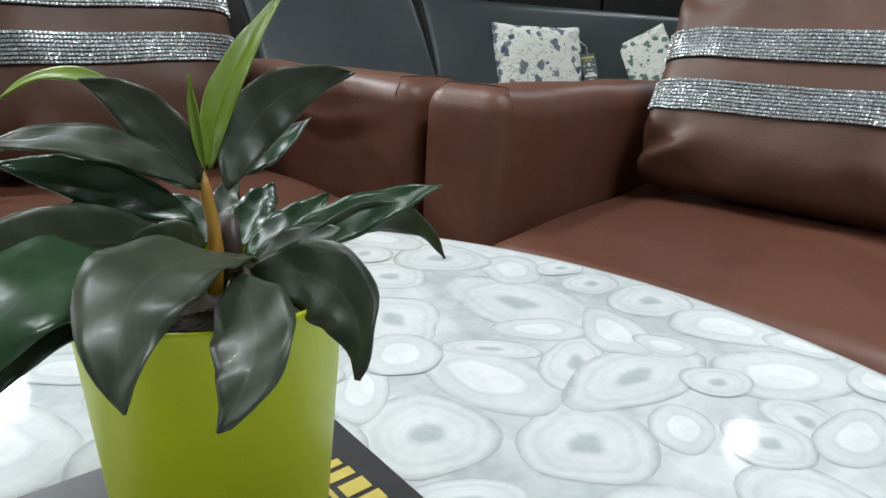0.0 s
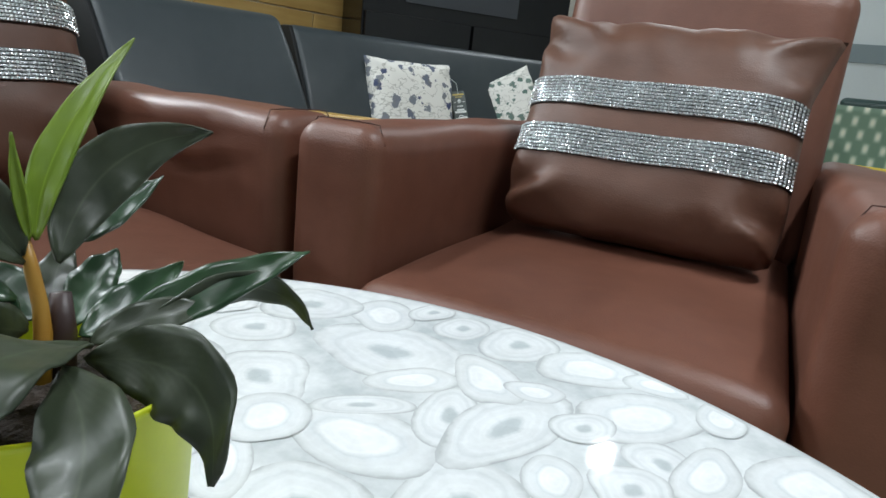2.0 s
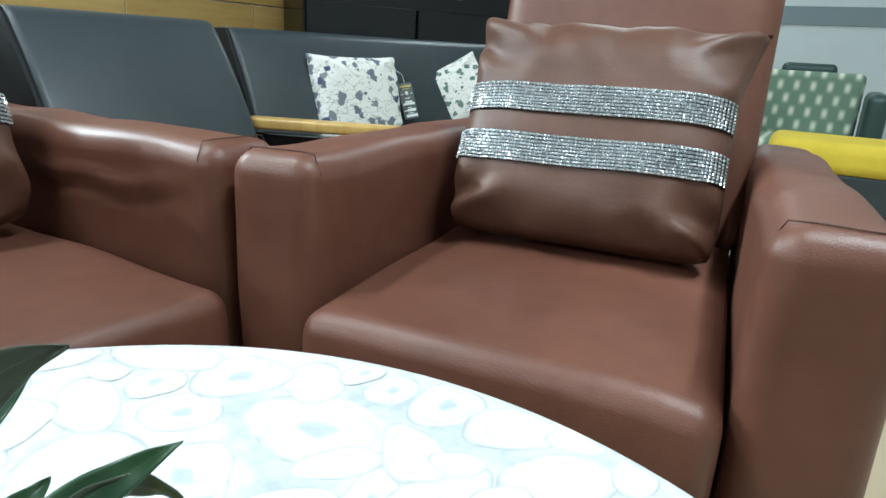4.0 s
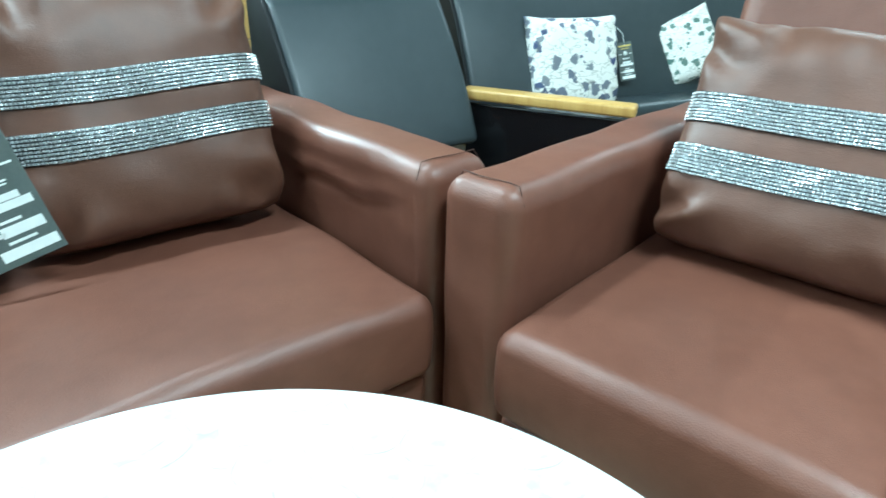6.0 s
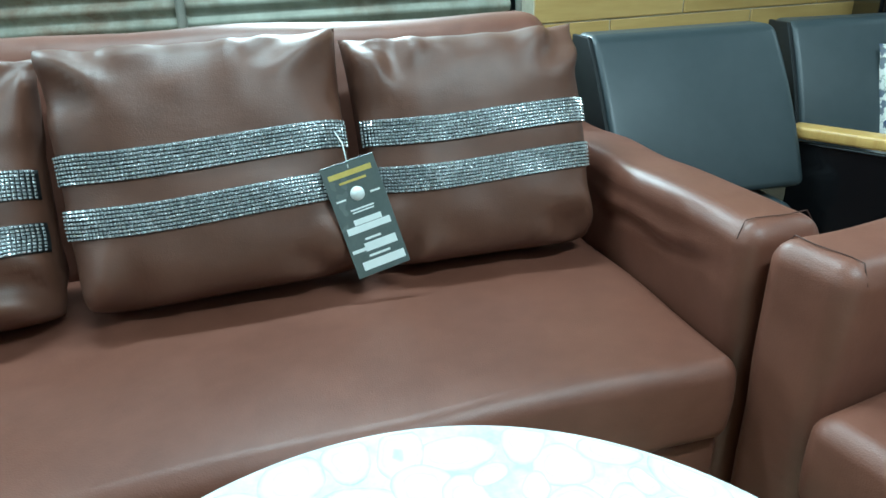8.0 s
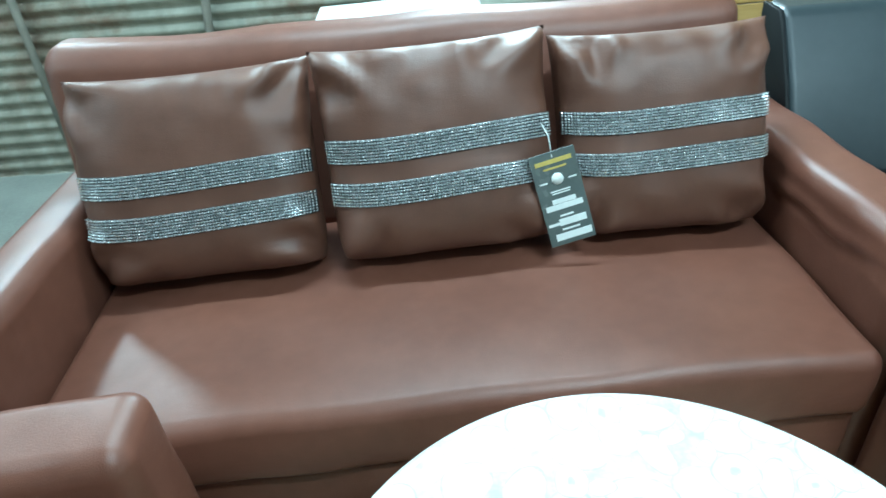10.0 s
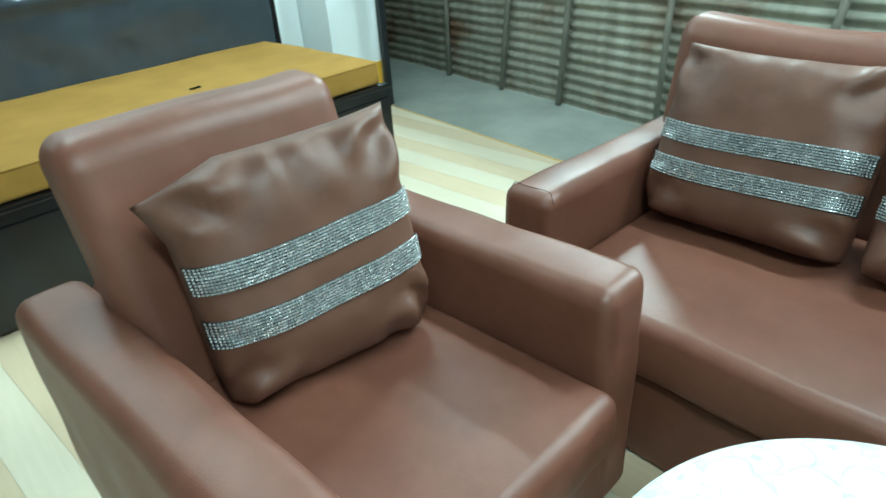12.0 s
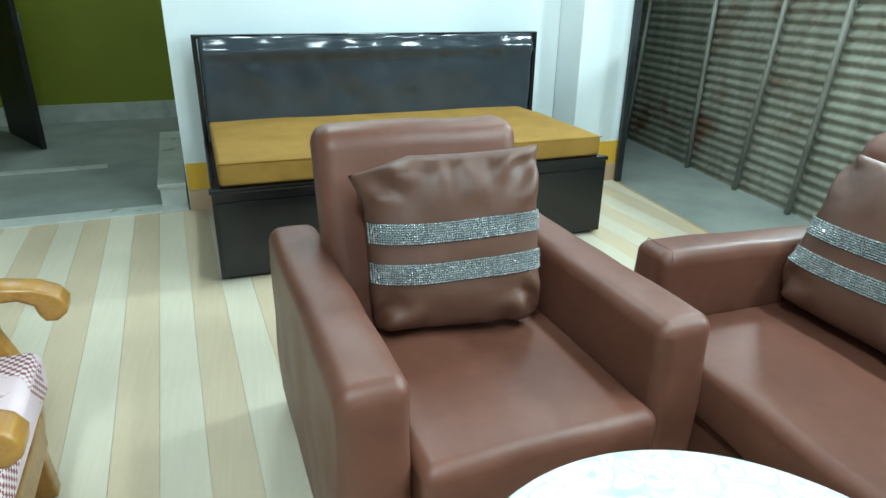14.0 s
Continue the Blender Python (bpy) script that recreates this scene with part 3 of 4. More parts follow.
# ---- light fittings ----
for i, (x, y, w, size) in enumerate(TUBES):
    fit_ob = thing("tube_lamp", pose(x, y, CEIL), "white ceiling tube light, switched on", "lamp", "ceiling tubes")
    part("housing", box(size + 0.06, 0.09, 0.04, (0, 0, -0.02), 0.006), TUBE_WHITE, fit_ob)
    part("tube", tube([(-size / 2, 0, -0.062), (size / 2, 0, -0.062)], 0.014, 10), GLOW, fit_ob, "lit white tube")

for x, z, w in ALLEY_LAMPS:
    fit_ob = thing("wall_lamp", pose(x, 4.6, z + 0.05), "short white tube light fixed to the alley wall, switched on", "lamp", "alley lamps")
    part("housing", box(0.56, 0.03, 0.09, (0, -0.015, 0), 0.006), TUBE_WHITE, fit_ob)
    part("tube", tube([(-0.25, -0.05, 0), (0.25, -0.05, 0)], 0.014, 10), GLOW, fit_ob, "lit white tube")


# ---- brown sofa set ----
def crease(p, amp, scale, seed):
    return noise.noise(Vector((p.x * scale + seed, p.y * scale, p.z * scale))) * amp


def sofa(name, m, inner, label, group, seed, tilt=0.0, back_top=0.945, seams=True, drop=0.0, back_extra=0.0, back_pad=0.02, arm=0.138):
    """A low box-armed seat: origin on the floor at the middle of the arm fronts, facing local -y."""
    s = thing(name, m, label, "sofa" if inner > 0.5 else "armchair", group)
    depth, top = 0.93, 0.617

    def arm_warp(side):
        def f(v):
            w = v.copy()
            w.z -= drop * max(0.0, (v.y / depth + 0.5) - 0.12) * max(0.0, v.z / 0.29 * 0.5 + 0.5)
            if v.z > 0.2:
                w.z += 0.006 * math.cos(v.x / 0.08 * 1.4) + crease(v, 0.006, 7, seed)
            w.x += crease(v, 0.005, 6, seed + 3) + side * 0.004 * math.cos(v.z * 5)
            if inner > 0.5 and side > 0 and v.x * side < -0.06 and -0.40 < v.y < 0.02:
                run = math.sin((v.y + 0.40) / 0.42 * math.pi) ** 0.5
                mid = 0.213 - 0.018 * run + 0.006 * math.sin(v.y * 30)
                w.x += side * run * (0.010 * math.exp(-(((v.z - mid) / 0.009) ** 2)) - 0.008 * math.exp(-(((v.z - mid - 0.02) / 0.012) ** 2)))
            if v.y < -depth / 2 + 0.05:
                w.y += crease(v, 0.006, 8, seed + 9)
            return w
        return f

    for side in (-1, 1):
        a = part("armrest", softbox(arm / 2, depth / 2, (top - 0.03) / 2, 0.036, 5, 28, 44, (side * (inner + arm / 2), depth / 2, (top + 0.03) / 2), arm_warp(side)), LEATHER, s)
        x0, x1 = side * inner, side * (inner + arm)
        pts = [(x0 + (x1 - x0) * k / 8, 0.033 + 0.004 * math.sin(k), top + 0.0015 + 0.006 * math.cos((k / 8 - 0.5) * 2.2)) for k in range(1, 8)]
        pts = [(x0 + (x1 - x0) * 0.02, 0.03, top - 0.02)] + pts + [(x0 + (x1 - x0) * 0.98, 0.03, top - 0.02)]
        if seams:
            part("seam", tube(pts, 0.0009, 5), SEAM, a)
        part("foot", lathe([(0.02, 0), (0.024, 0.01), (0.026, 0.045)], 12), LINING, s).location = (side * (inner + arm / 2), 0.1, 0)
        part("foot", lathe([(0.02, 0), (0.024, 0.01), (0.026, 0.045)], 12), LINING, s).location = (side * (inner + arm / 2), depth - 0.1, 0)

    def seat_warp(v):
        w = v.copy()
        if v.z > 0:
            u = min(1, abs(v.x) / inner)
            w.z += 0.016 * (1 - u ** 4) * (1 - min(1, abs(v.y) / 0.42) ** 4) + crease(v, 0.007, 5, seed + 5)
        if v.y < -0.3:
            w.y += crease(v, 0.008, 6, seed + 7) - 0.012 * math.cos(v.z / 0.075 * 1.3)
        return w

    part("seat", softbox(inner - 0.003, 0.355, 0.08, 0.03, max(8, int(inner * 28)), 14, 4, (0, 0.325, 0.345), seat_warp), LEATHER, s)
    part("front_panel", softbox(inner - 0.008, 0.02, 0.125, 0.012, 12, 2, 4, (0, 0.01, 0.131), lambda v: v + Vector((0, crease(v, 0.006, 7, seed), 0))), LEATHER, s)
    part("underside", box(2 * inner, depth - 0.1, 0.06, (0, depth / 2 + 0.02, 0.1), 0.004), LINING, s, smooth=False)

    def back_warp(v):
        w = v.copy()
        w.y += (v.z + 0.28) * 0.26 + crease(v, 0.006, 4, seed + 11)
        w.z += tilt * (v.x / inner) * (1 if v.z > 0 else 0) * max(0, v.z) * 3 + (crease(Vector((v.x, 0, 0)), 0.014, 3, seed + 2) if v.z > 0.1 else 0)
        return w

    bh = (back_top - 0.40) / 2
    part("backrest", softbox(inner + back_pad + back_extra / 2, 0.075, bh, 0.055, max(10, int(inner * 26)), 4, 12, (-back_extra / 2, 0.675, 0.40 + bh), back_warp), LEATHER, s)
    part("back_panel", softbox(inner + 0.0, 0.06, 0.26, 0.02, 8, 2, 6, (0, depth - 0.075, 0.34)), LEATHER, s)
    return s


PINCHED = {22.6: -1, 15.2: 1}


def pillow_surface(u, v, w, h, t, seed, wr):
    """A point of the padded front, u and v in -1..1."""
    ear = 1 + (0.02 if v > 0 else -0.075) * (abs(u) * abs(v)) ** 4
    x = w * u * (1 - 0.035 * (1 - v * v) * u * u) * ear
    z = h * v * (1 - 0.035 * (1 - u * u) * v * v) * ear
    e = max(0.0, (1 - u ** 4)) ** 0.5 * max(0.0, (1 - v ** 4)) ** 0.5
    y = t * e ** 0.72
    edge = (u * u + v * v) / 2
    y += wr * (0.2 + 0.7 * edge) * e * noise.noise(Vector((u * 3.1 + seed, v * 3.3, seed * 1.7)))
    pleat = max(0.0, v - 0.62) / 0.38
    y -= wr * 0.55 * pleat ** 1.5 * e ** 0.4 * abs(math.sin(9 * u + 4 * noise.noise(Vector((u * 1.7, seed, 2.2))) + 1.3 * seed)) ** 3
    gather = max(0.0, v - 0.35) * (1.0 + noise.noise(Vector((u * 2.0, seed, 0.3))))
    y += wr * 0.45 * gather * e ** 0.5 * math.sin(13 * u + 3.5 * noise.noise(Vector((u * 2.2, v * 1.5, seed))) + seed)
    corner = max(0.0, abs(u) + abs(v) - 1.1)
    y += wr * 2.6 * corner * e ** 0.7 * math.sin(10 * (abs(u) - abs(v)) + 2 * noise.noise(Vector((u * 3, v * 3, seed + 5))) + seed)
    if seed in PINCHED:
        c = max(0.0, (PINCHED[seed] * u - 0.45) / 0.55) * max(0.0, (v - 0.45) / 0.55)
        x += 0.022 * c * PINCHED[seed]
        z -= (0.055 if PINCHED[seed] < 0 else 0.0) * c
        y = y * (1 - 0.35 * c) + 0.016 * c ** 0.6 * e ** 0.5 * math.sin(15 * (abs(u) - 0.55 * v) + 1.0)
    return Vector((x, -y, z))


def pillow_mesh(w, h, t, seed, wr=0.012, n=36):
    bm = bmesh.new()
    grid = {}
    for s in (1, -1):
        for i in range(n + 1):
            for j in range(n + 1):
                u, v = -math.cos(math.pi * i / n) * 0.35 + (2 * i / n - 1) * 0.65, -math.cos(math.pi * j / n) * 0.35 + (2 * j / n - 1) * 0.65
                rim = i in (0, n) or j in (0, n)
                if rim and s < 0:
                    grid[s, i, j] = grid[1, i, j]
                    continue
                p = pillow_surface(u, v, w, h, t if s > 0 else t * 0.85, seed, wr)
                grid[s, i, j] = bm.verts.new((p.x, s * p.y, p.z))
        for i in range(n):
            for j in range(n):
                q = [grid[s, i, j], grid[s, i + 1, j], grid[s, i + 1, j + 1], grid[s, i, j + 1]]
                bm.faces.new(q if s > 0 else q[::-1])
    return bm


def sag(u, v, amount):
    return v - amount * (1 - u * u) + 0.35 * amount * math.sin(2.6 * u + 9 * amount)


def band_mesh(w, h, t, seed, wr, v0, v1, off, droop):
    bm = bmesh.new()
    cols, rows = 64, 6
    g = [[bm.verts.new(pillow_surface(-0.985 + 1.97 * i / cols, sag(-0.985 + 1.97 * i / cols, v0 + (v1 - v0) * j / rows, droop), w, h, t, seed, wr) + Vector((0, -off, 0))) for j in range(rows + 1)] for i in range(cols + 1)]
    for i in range(cols):
        for j in range(rows):
            bm.faces.new((g[i][j], g[i + 1][j], g[i + 1][j + 1], g[i][j + 1]))
    edge = [e for e in bm.edges if e.is_boundary]
    ext = bmesh.ops.extrude_edge_only(bm, edges=edge)["geom"]
    for v in ext:
        if isinstance(v, bmesh.types.BMVert):
            v.co.y += off
    return bm


def rhinestones(w, h, t, seed, wr, v0, v1, off, droop, pitch=0.0060):
    rnd = random.Random(seed)
    verts, faces = [], []
    rows, cols = max(3, round((v1 - v0) * h / pitch)), round(1.94 * w / pitch)
    for i in range(cols):
        for j in range(rows):
            u = -0.97 + 1.94 * (i + 0.5) / cols
            v = sag(u, v0 + (v1 - v0) * (j + 0.5) / rows, droop)
            c = pillow_surface(u, v, w, h, t, seed, wr)
            du = (pillow_surface(u + 0.01, v, w, h, t, seed, wr) - c).normalized()
            dv = (pillow_surface(u, v + 0.01, w, h, t, seed, wr) - c).normalized()
            nr = du.cross(dv).normalized()
            c = c + nr * off
            s, tip = pitch * 0.41, nr * 0.0022 + (du * rnd.uniform(-1, 1) + dv * rnd.uniform(-1, 1)) * 0.0005
            k = len(verts)
            for a, b in ((-1, -1), (1, -1), (1, 1), (-1, 1)):
                verts.append(c + du * s * 1.12 * a + dv * s * 0.9 * b)
            for a, b in ((-1, -1), (1, -1), (1, 1), (-1, 1)):
                verts.append(c + tip + du * s * a * 0.45 + dv * s * b * 0.45)
            faces += [(k, k + 1, k + 5, k + 4), (k + 1, k + 2, k + 6, k + 5), (k + 2, k + 3, k + 7, k + 6), (k + 3, k, k + 4, k + 7), (k + 4, k + 5, k + 6, k + 7)]
    me = bpy.data.meshes.new("beadwork")
    me.from_pydata(verts, [], faces)
    me.materials.append(CRYSTAL)
    return me


def band_cushion(m, w, h, seed, label, t=0.085, wr=0.012, bands=(0.17, -0.27), half=0.115, droop=0.05):
    """A square cushion with two rhinestone bands, standing on its lower edge."""
    c = thing("cushion", m, label, "cushion", "cushions with rhinestone bands")
    part("cover", pillow_mesh(w, h, t, seed, wr), CUSHION, c)
    for mid in bands:
        lo, hi = mid - half, mid + half
        b = part("band", band_mesh(w, h, t, seed, wr, lo, hi, 0.003, droop), BAND, c, "silver rhinestone band")
        st = new("beadwork", rhinestones(w, h, t, seed, wr, lo, hi, 0.0036, droop))
        st.parent = b
        tagged(st, kind="stuff")
    return c


main_sofa = sofa("sofa", pose(-0.1105, 1.030, 0, 0, 0, 1.0), 0.781, "brown leatherette three-seat sofa with box arms", "brown sofa set", 1.0, -0.02, 0.888, drop=0.02, back_extra=0.09, arm=0.148)
AR = pose(0.732, 0.612, 0, 0, 0, -82.4)
AL = pose(-0.517, 0.491, 0, 0, 0, 95.0)
chair_r = sofa("armchair", AR @ pose(-0.010, 0, 0), 0.266, "brown leatherette armchair standing against the sofa arm", "brown sofa set", 17.0, drop=0.018, back_pad=0.008)
chair_l = sofa("armchair", AL, 0.285, "brown leatherette armchair facing the round table", "brown sofa set", 31.0, back_top=0.937, seams=False, arm=0.150)

for cx, cy, cz, lean, rz, w, h, seed, up in ((-0.622, 1.525, 0.658, 24, 2, 0.264, 0.232, 4.0, 0.0), (-0.092, 1.525, 0.668, 24, 3, 0.255, 0.235, 7.3, 0.07), (0.402, 1.535, 0.652, 22, -2, 0.234, 0.226, 11.9, 0.15)):
    band_cushion(pose(cx, cy, cz, -lean, 0, rz), w, h, seed, "brown leatherette cushion with two rhinestone bands on the sofa", 0.100, 0.020, (0.05 + up, -0.335 + up), 0.108, 0.07)
band_cushion(AR @ pose(-0.012, 0.482, 0.630, -26, 0, 2), 0.237, 0.206, 15.2, "brown leatherette cushion with two rhinestone bands on the armchair", 0.09, 0.020, (0.18, -0.26), 0.126, 0.03)
band_cushion(AL @ pose(-0.002, 0.508, 0.675, -14, -1.5, -12), 0.236, 0.235, 22.6, "brown leatherette cushion with two rhinestone bands, one corner pinched", 0.085, 0.022, (0.195, -0.24), 0.112)


# ---- price tags ----
def price_tag(m, w, h, label):
    """A hanging card; its face looks along local -y, top edge at the origin."""
    t = thing("price_tag", m, label, "price tag")
    part("card", box(w, 0.0022, h, (0, 0, -h / 2), 0.0008, 1), CARD, t, smooth=False)

    def bar(name, cx, cz, bw, bh, material):
        part(name, box(bw * w, 0.0008, bh * h, (cx * w, -0.0017, -cz * h), 0), material, t, smooth=False)

    bar("header", 0, 0.10, 0.8, 0.045, INK_GOLD)
    bar("line", 0, 0.17, 0.5, 0.02, INK_GOLD)
    part("emblem", lathe([(0.13 * w, -0.0004), (0.13 * w, 0.0004)], 20), INK_WHITE, t).matrix_local = pose(0, -0.0017, -0.29 * h, 90)
    bar("dash", -0.32, 0.31, 0.18, 0.016, INK_WHITE)
    bar("dash", 0.32, 0.31, 0.18, 0.016, INK_WHITE)
    bar("line", 0.0, 0.415, 0.44, 0.014, INK_WHITE)
    bar("line", 0.0, 0.44, 0.4, 0.012, INK_WHITE)
    bar("text_bar", 0.02, 0.525, 0.52, 0.05, INK_WHITE)
    bar("text_bar", 0.0, 0.585, 0.82, 0.06, INK_WHITE)
    bar("line", 0.0, 0.685, 0.3, 0.02, INK_WHITE)
    bar("text_bar", 0.1, 0.755, 0.6, 0.075, INK_WHITE)
    bar("text_bar", -0.3, 0.765, 0.3, 0.03, INK_WHITE)
    bar("line", 0.02, 0.835, 0.4, 0.02, INK_WHITE)
    bar("text_bar", 0.05, 0.91, 0.8, 0.075, INK_WHITE)
    part("string", tube([(0, -0.002, -0.012), (0.006, 0.012, 0.03), (0.002, 0.05, 0.06)], 0.0012, 5), INK_WHITE, t)
    return t


price_tag(pose(0.137, 1.418, 0.687, -16, -12, 3), 0.098, 0.205, "grey-green price card hanging between two sofa cushions")


# ---- round agate table ----
TC, TR, TZ = Vector((0.0766, 0.5009, 0)), 0.3995, 0.5253
table = thing("coffee_table", pose(TC.x, TC.y, 0), "round coffee table with a polished white agate slice top", "table")
top = part("tabletop", lathe([(TR - 0.004, TZ - 0.0265), (TR, TZ - 0.0235), (TR, TZ - 0.003), (TR - 0.0025, TZ - 0.001), (TR - 0.006, TZ - 0.001)], 128), MATRIX, table, "white and grey agate inlay")
part("edge_band", lathe([(TR + 0.0015, TZ - 0.024), (TR + 0.0015, TZ - 0.004), (TR + 0.0005, TZ - 0.0035), (TR + 0.0005, TZ - 0.0245)], 128), TABLE_EDGE, table)
part("apron", lathe([(0.26, TZ - 0.05), (0.28, TZ - 0.03), (0.28, TZ - 0.0267)], 64), TABLE_LEG, table)
part("column", lathe([(0.17, 0.02), (0.15, 0.05), (0.05, 0.12), (0.045, 0.32), (0.12, 0.44), (0.26, TZ - 0.05)], 48), TABLE_LEG, table)
part("base", lathe([(0.26, 0.0), (0.27, 0.008), (0.26, 0.018), (0.17, 0.022)], 64), TABLE_LEG, table)

# slices: the nearest ones at their own places, the rest packed round them
NAMED = [(0.2253, 0.5059, 0.0324, 0.0300, 158, 0), (0.2729, 0.4562, 0.0351, 0.0287, 161, 0), (0.2805, 0.5228, 0.0403, 0.0252, 103, 1), (0.3307, 0.5020, 0.0337, 0.0186, -153, 0),
         (0.3430, 0.4733, 0.0480, 0.0248, 171, 0), (0.4076, 0.4217, 0.0401, 0.0281, 148, 1), (0.3681, 0.5734, 0.0499, 0.0374, 107, 0), (0.3293, 0.6598, 0.0292, 0.0244, 151, 0),
         (0.2869, 0.6023, 0.0359, 0.0289, 63, 0), (0.3476, 0.5399, 0.0271, 0.0158, 140, 1), (0.3812, 0.5105, 0.0335, 0.0198, 46, 1), (0.2236, 0.5514, 0.0322, 0.0143, 54, 1),
         (0.4371, 0.5639, 0.0230, 0.0195, -173, 0), (0.4120, 0.6175, 0.0301, 0.0256, -144, 1), (0.3855, 0.6668, 0.0379, 0.0317, 146, 0), (0.4446, 0.5211, 0.0332, 0.0263, 170, 0),
         (0.4483, 0.4685, 0.0379, 0.0257, 134, 1), (0.3048, 0.5411, 0.0287, 0.0104, 132, 0), (0.3189, 0.4336, 0.0214, 0.0148, -158, 1), (0.3697, 0.3982, 0.0206, 0.0178, -144, 0),
         (0.2081, 0.4634, 0.0237, 0.0136, 143, 0), (0.3778, 0.3774, 0.0283, 0.0158, 179, 1), (0.3898, 0.4797, 0.0190, 0.0126, 123, 1), (0.4597, 0.4254, 0.0212, 0.0161, 122, 1)]
rnd = random.Random(8)
slices = list(NAMED)
tries = 0
while tries < 4200:
    tries += 1
    rr, th = (TR - 0.012) * math.sqrt(rnd.random()), rnd.uniform(0, math.tau)
    x, y = TC.x + rr * math.cos(th), TC.y + rr * math.sin(th)
    size = rnd.uniform(0.031, 0.048) if tries < 1400 else rnd.uniform(0.019, 0.033)
    a, b = size, size * rnd.uniform(0.55, 0.95)
    if all(math.hypot(x - p[0], y - p[1]) > 0.80 * (math.sqrt(a * b) + math.sqrt(p[2] * p[3])) for p in slices):
        slices.append((x, y, a, b, rnd.uniform(0, 180), int(rnd.random() > 0.35)))


def slice_mesh(a, b, seed, limit=None):
    """One slice, its rim wavy; the first UV runs from 0 in the core to 1 on the rim."""
    bm = bmesh.new()
    uv = bm.loops.layers.uv.new("UVMap")
    n, rings = 26, (0.0, 0.34, 0.7, 0.94, 1.0)
    pts = []
    for k, f in enumerate(rings):
        row = []
        for i in range(n if f else 1):
            t = i * math.tau / n
            wob = 1 + 0.15 * noise.noise(Vector((math.cos(t) * 0.9 + seed, math.sin(t) * 0.9, seed))) * 1.6 + 0.03 * math.sin(3 * t + seed)
            p = Vector((a * wob * math.cos(t), b * wob * math.sin(t), 0.0))
            row.append((bm.verts.new(limit(p) * f), f))
        pts.append(row)
    for r0, r1 in zip(pts, pts[1:]):
        for i in range(n):
            a0, a1, b0, b1 = r0[i % len(r0)], r0[(i + 1) % len(r0)], r1[i], r1[(i + 1) % n]
            f = bm.faces.new((a0[0], b0[0], b1[0]) if len(r0) == 1 else (a0[0], b0[0], b1[0], a1[0]))
            look_up = {q[0]: q[1] for q in (a0, a1, b0, b1)}
            for lp in f.loops:
                lp[uv].uv = (look_up[lp.vert], i / n)
    return bm


for i, (x, y, a, b, ang, white) in enumerate(slices):
    rot = radians(ang)

    def keep_inside(p, x=x, y=y, rot=rot):
        d = Vector((p.x * math.cos(rot) - p.y * math.sin(rot), p.x * math.sin(rot) + p.y * math.cos(rot), 0))
        c, rim = Vector((x - TC.x, y - TC.y, 0)), TR - 0.006
        qa, qb, qc = d.dot(d), 2 * c.dot(d), c.dot(c) - rim * rim
        k = (-qb + math.sqrt(max(0.0, qb * qb - 4 * qa * qc))) / (2 * qa)
        return p * min(1.0, max(0.02, k))

    ob = part("agate_slice", slice_mesh(a, b, i * 1.37, keep_inside), AGATE[white], top)
    ob.matrix_local = pose(x - TC.x, y - TC.y, TZ - 0.00085 + 0.0000025 * i, 0, 0, ang)

# ---- plant on the table ----
PX, PY = 0.1325, 0.5025
card = thing("booklet", pose(0.1025, 0.490, TZ + 0.0006, 0, 0, -3), "black booklet with gold lettering lying under the plant pot", "booklet")
part("cover", box(0.185, 0.15, 0.0016, (0, 0, 0.0008), 0.0006, 1), MAT_BLACK, card, smooth=False)
for cx, cy, bw, bh in ((0.073, 0.024, 0.011, 0.004), (0.074, 0.017, 0.011, 0.005), (0.075, 0.008, 0.011, 0.007), (0.076, -0.001, 0.011, 0.006), (0.066, 0.004, 0.002, 0.03)):
    part("text_bar", box(bw, bh, 0.0004, (cx, cy, 0.0018), 0), INK_GOLD, card, smooth=False)
part("label", box(0.035, 0.03, 0.0004, (-0.05, 0.035, 0.0018), 0), INK_WHITE, card, "white rounded label", smooth=False)

plant = thing("potted_plant", pose(PX, PY, TZ + 0.0022), "small bronze-green leafy plant in a lime plastic pot", "plant")
part("pot", lathe([(0.031, 0), (0.032, 0.002), (0.0378, 0.091), (0.0384, 0.0925), (0.0378, 0.0935), (0.0366, 0.0925), (0.036, 0.082)], 64), POT, plant, "glossy lime green plastic pot")
part("soil", lathe([(0.0366, 0.078), (0.0358, 0.084), (0.02, 0.087)], 32), SOIL, plant)
part("stem", tube([(0.001, 0.001, 0.085), (0.0028, 0.0026, 0.0993), (0.0035, 0.0049, 0.1064), (0.0032, 0.0077, 0.1152), (0.0030, 0.0098, 0.1231)], [0.0024, 0.0022, 0.002, 0.0018, 0.001], 8), STEM, plant, "orange-brown central stem")
part("stem", tube([(0.006, 0.002, 0.084), (0.008, 0.004, 0.098), (0.009, 0.006, 0.108)], [0.004, 0.0036, 0.0025], 8), STEM_DARK, plant)
part("stem", tube([(-0.006, 0.003, 0.084), (-0.006, 0.005, 0.098), (-0.005, 0.007, 0.108)], [0.004, 0.0036, 0.0025], 8), STEM_DARK, plant)


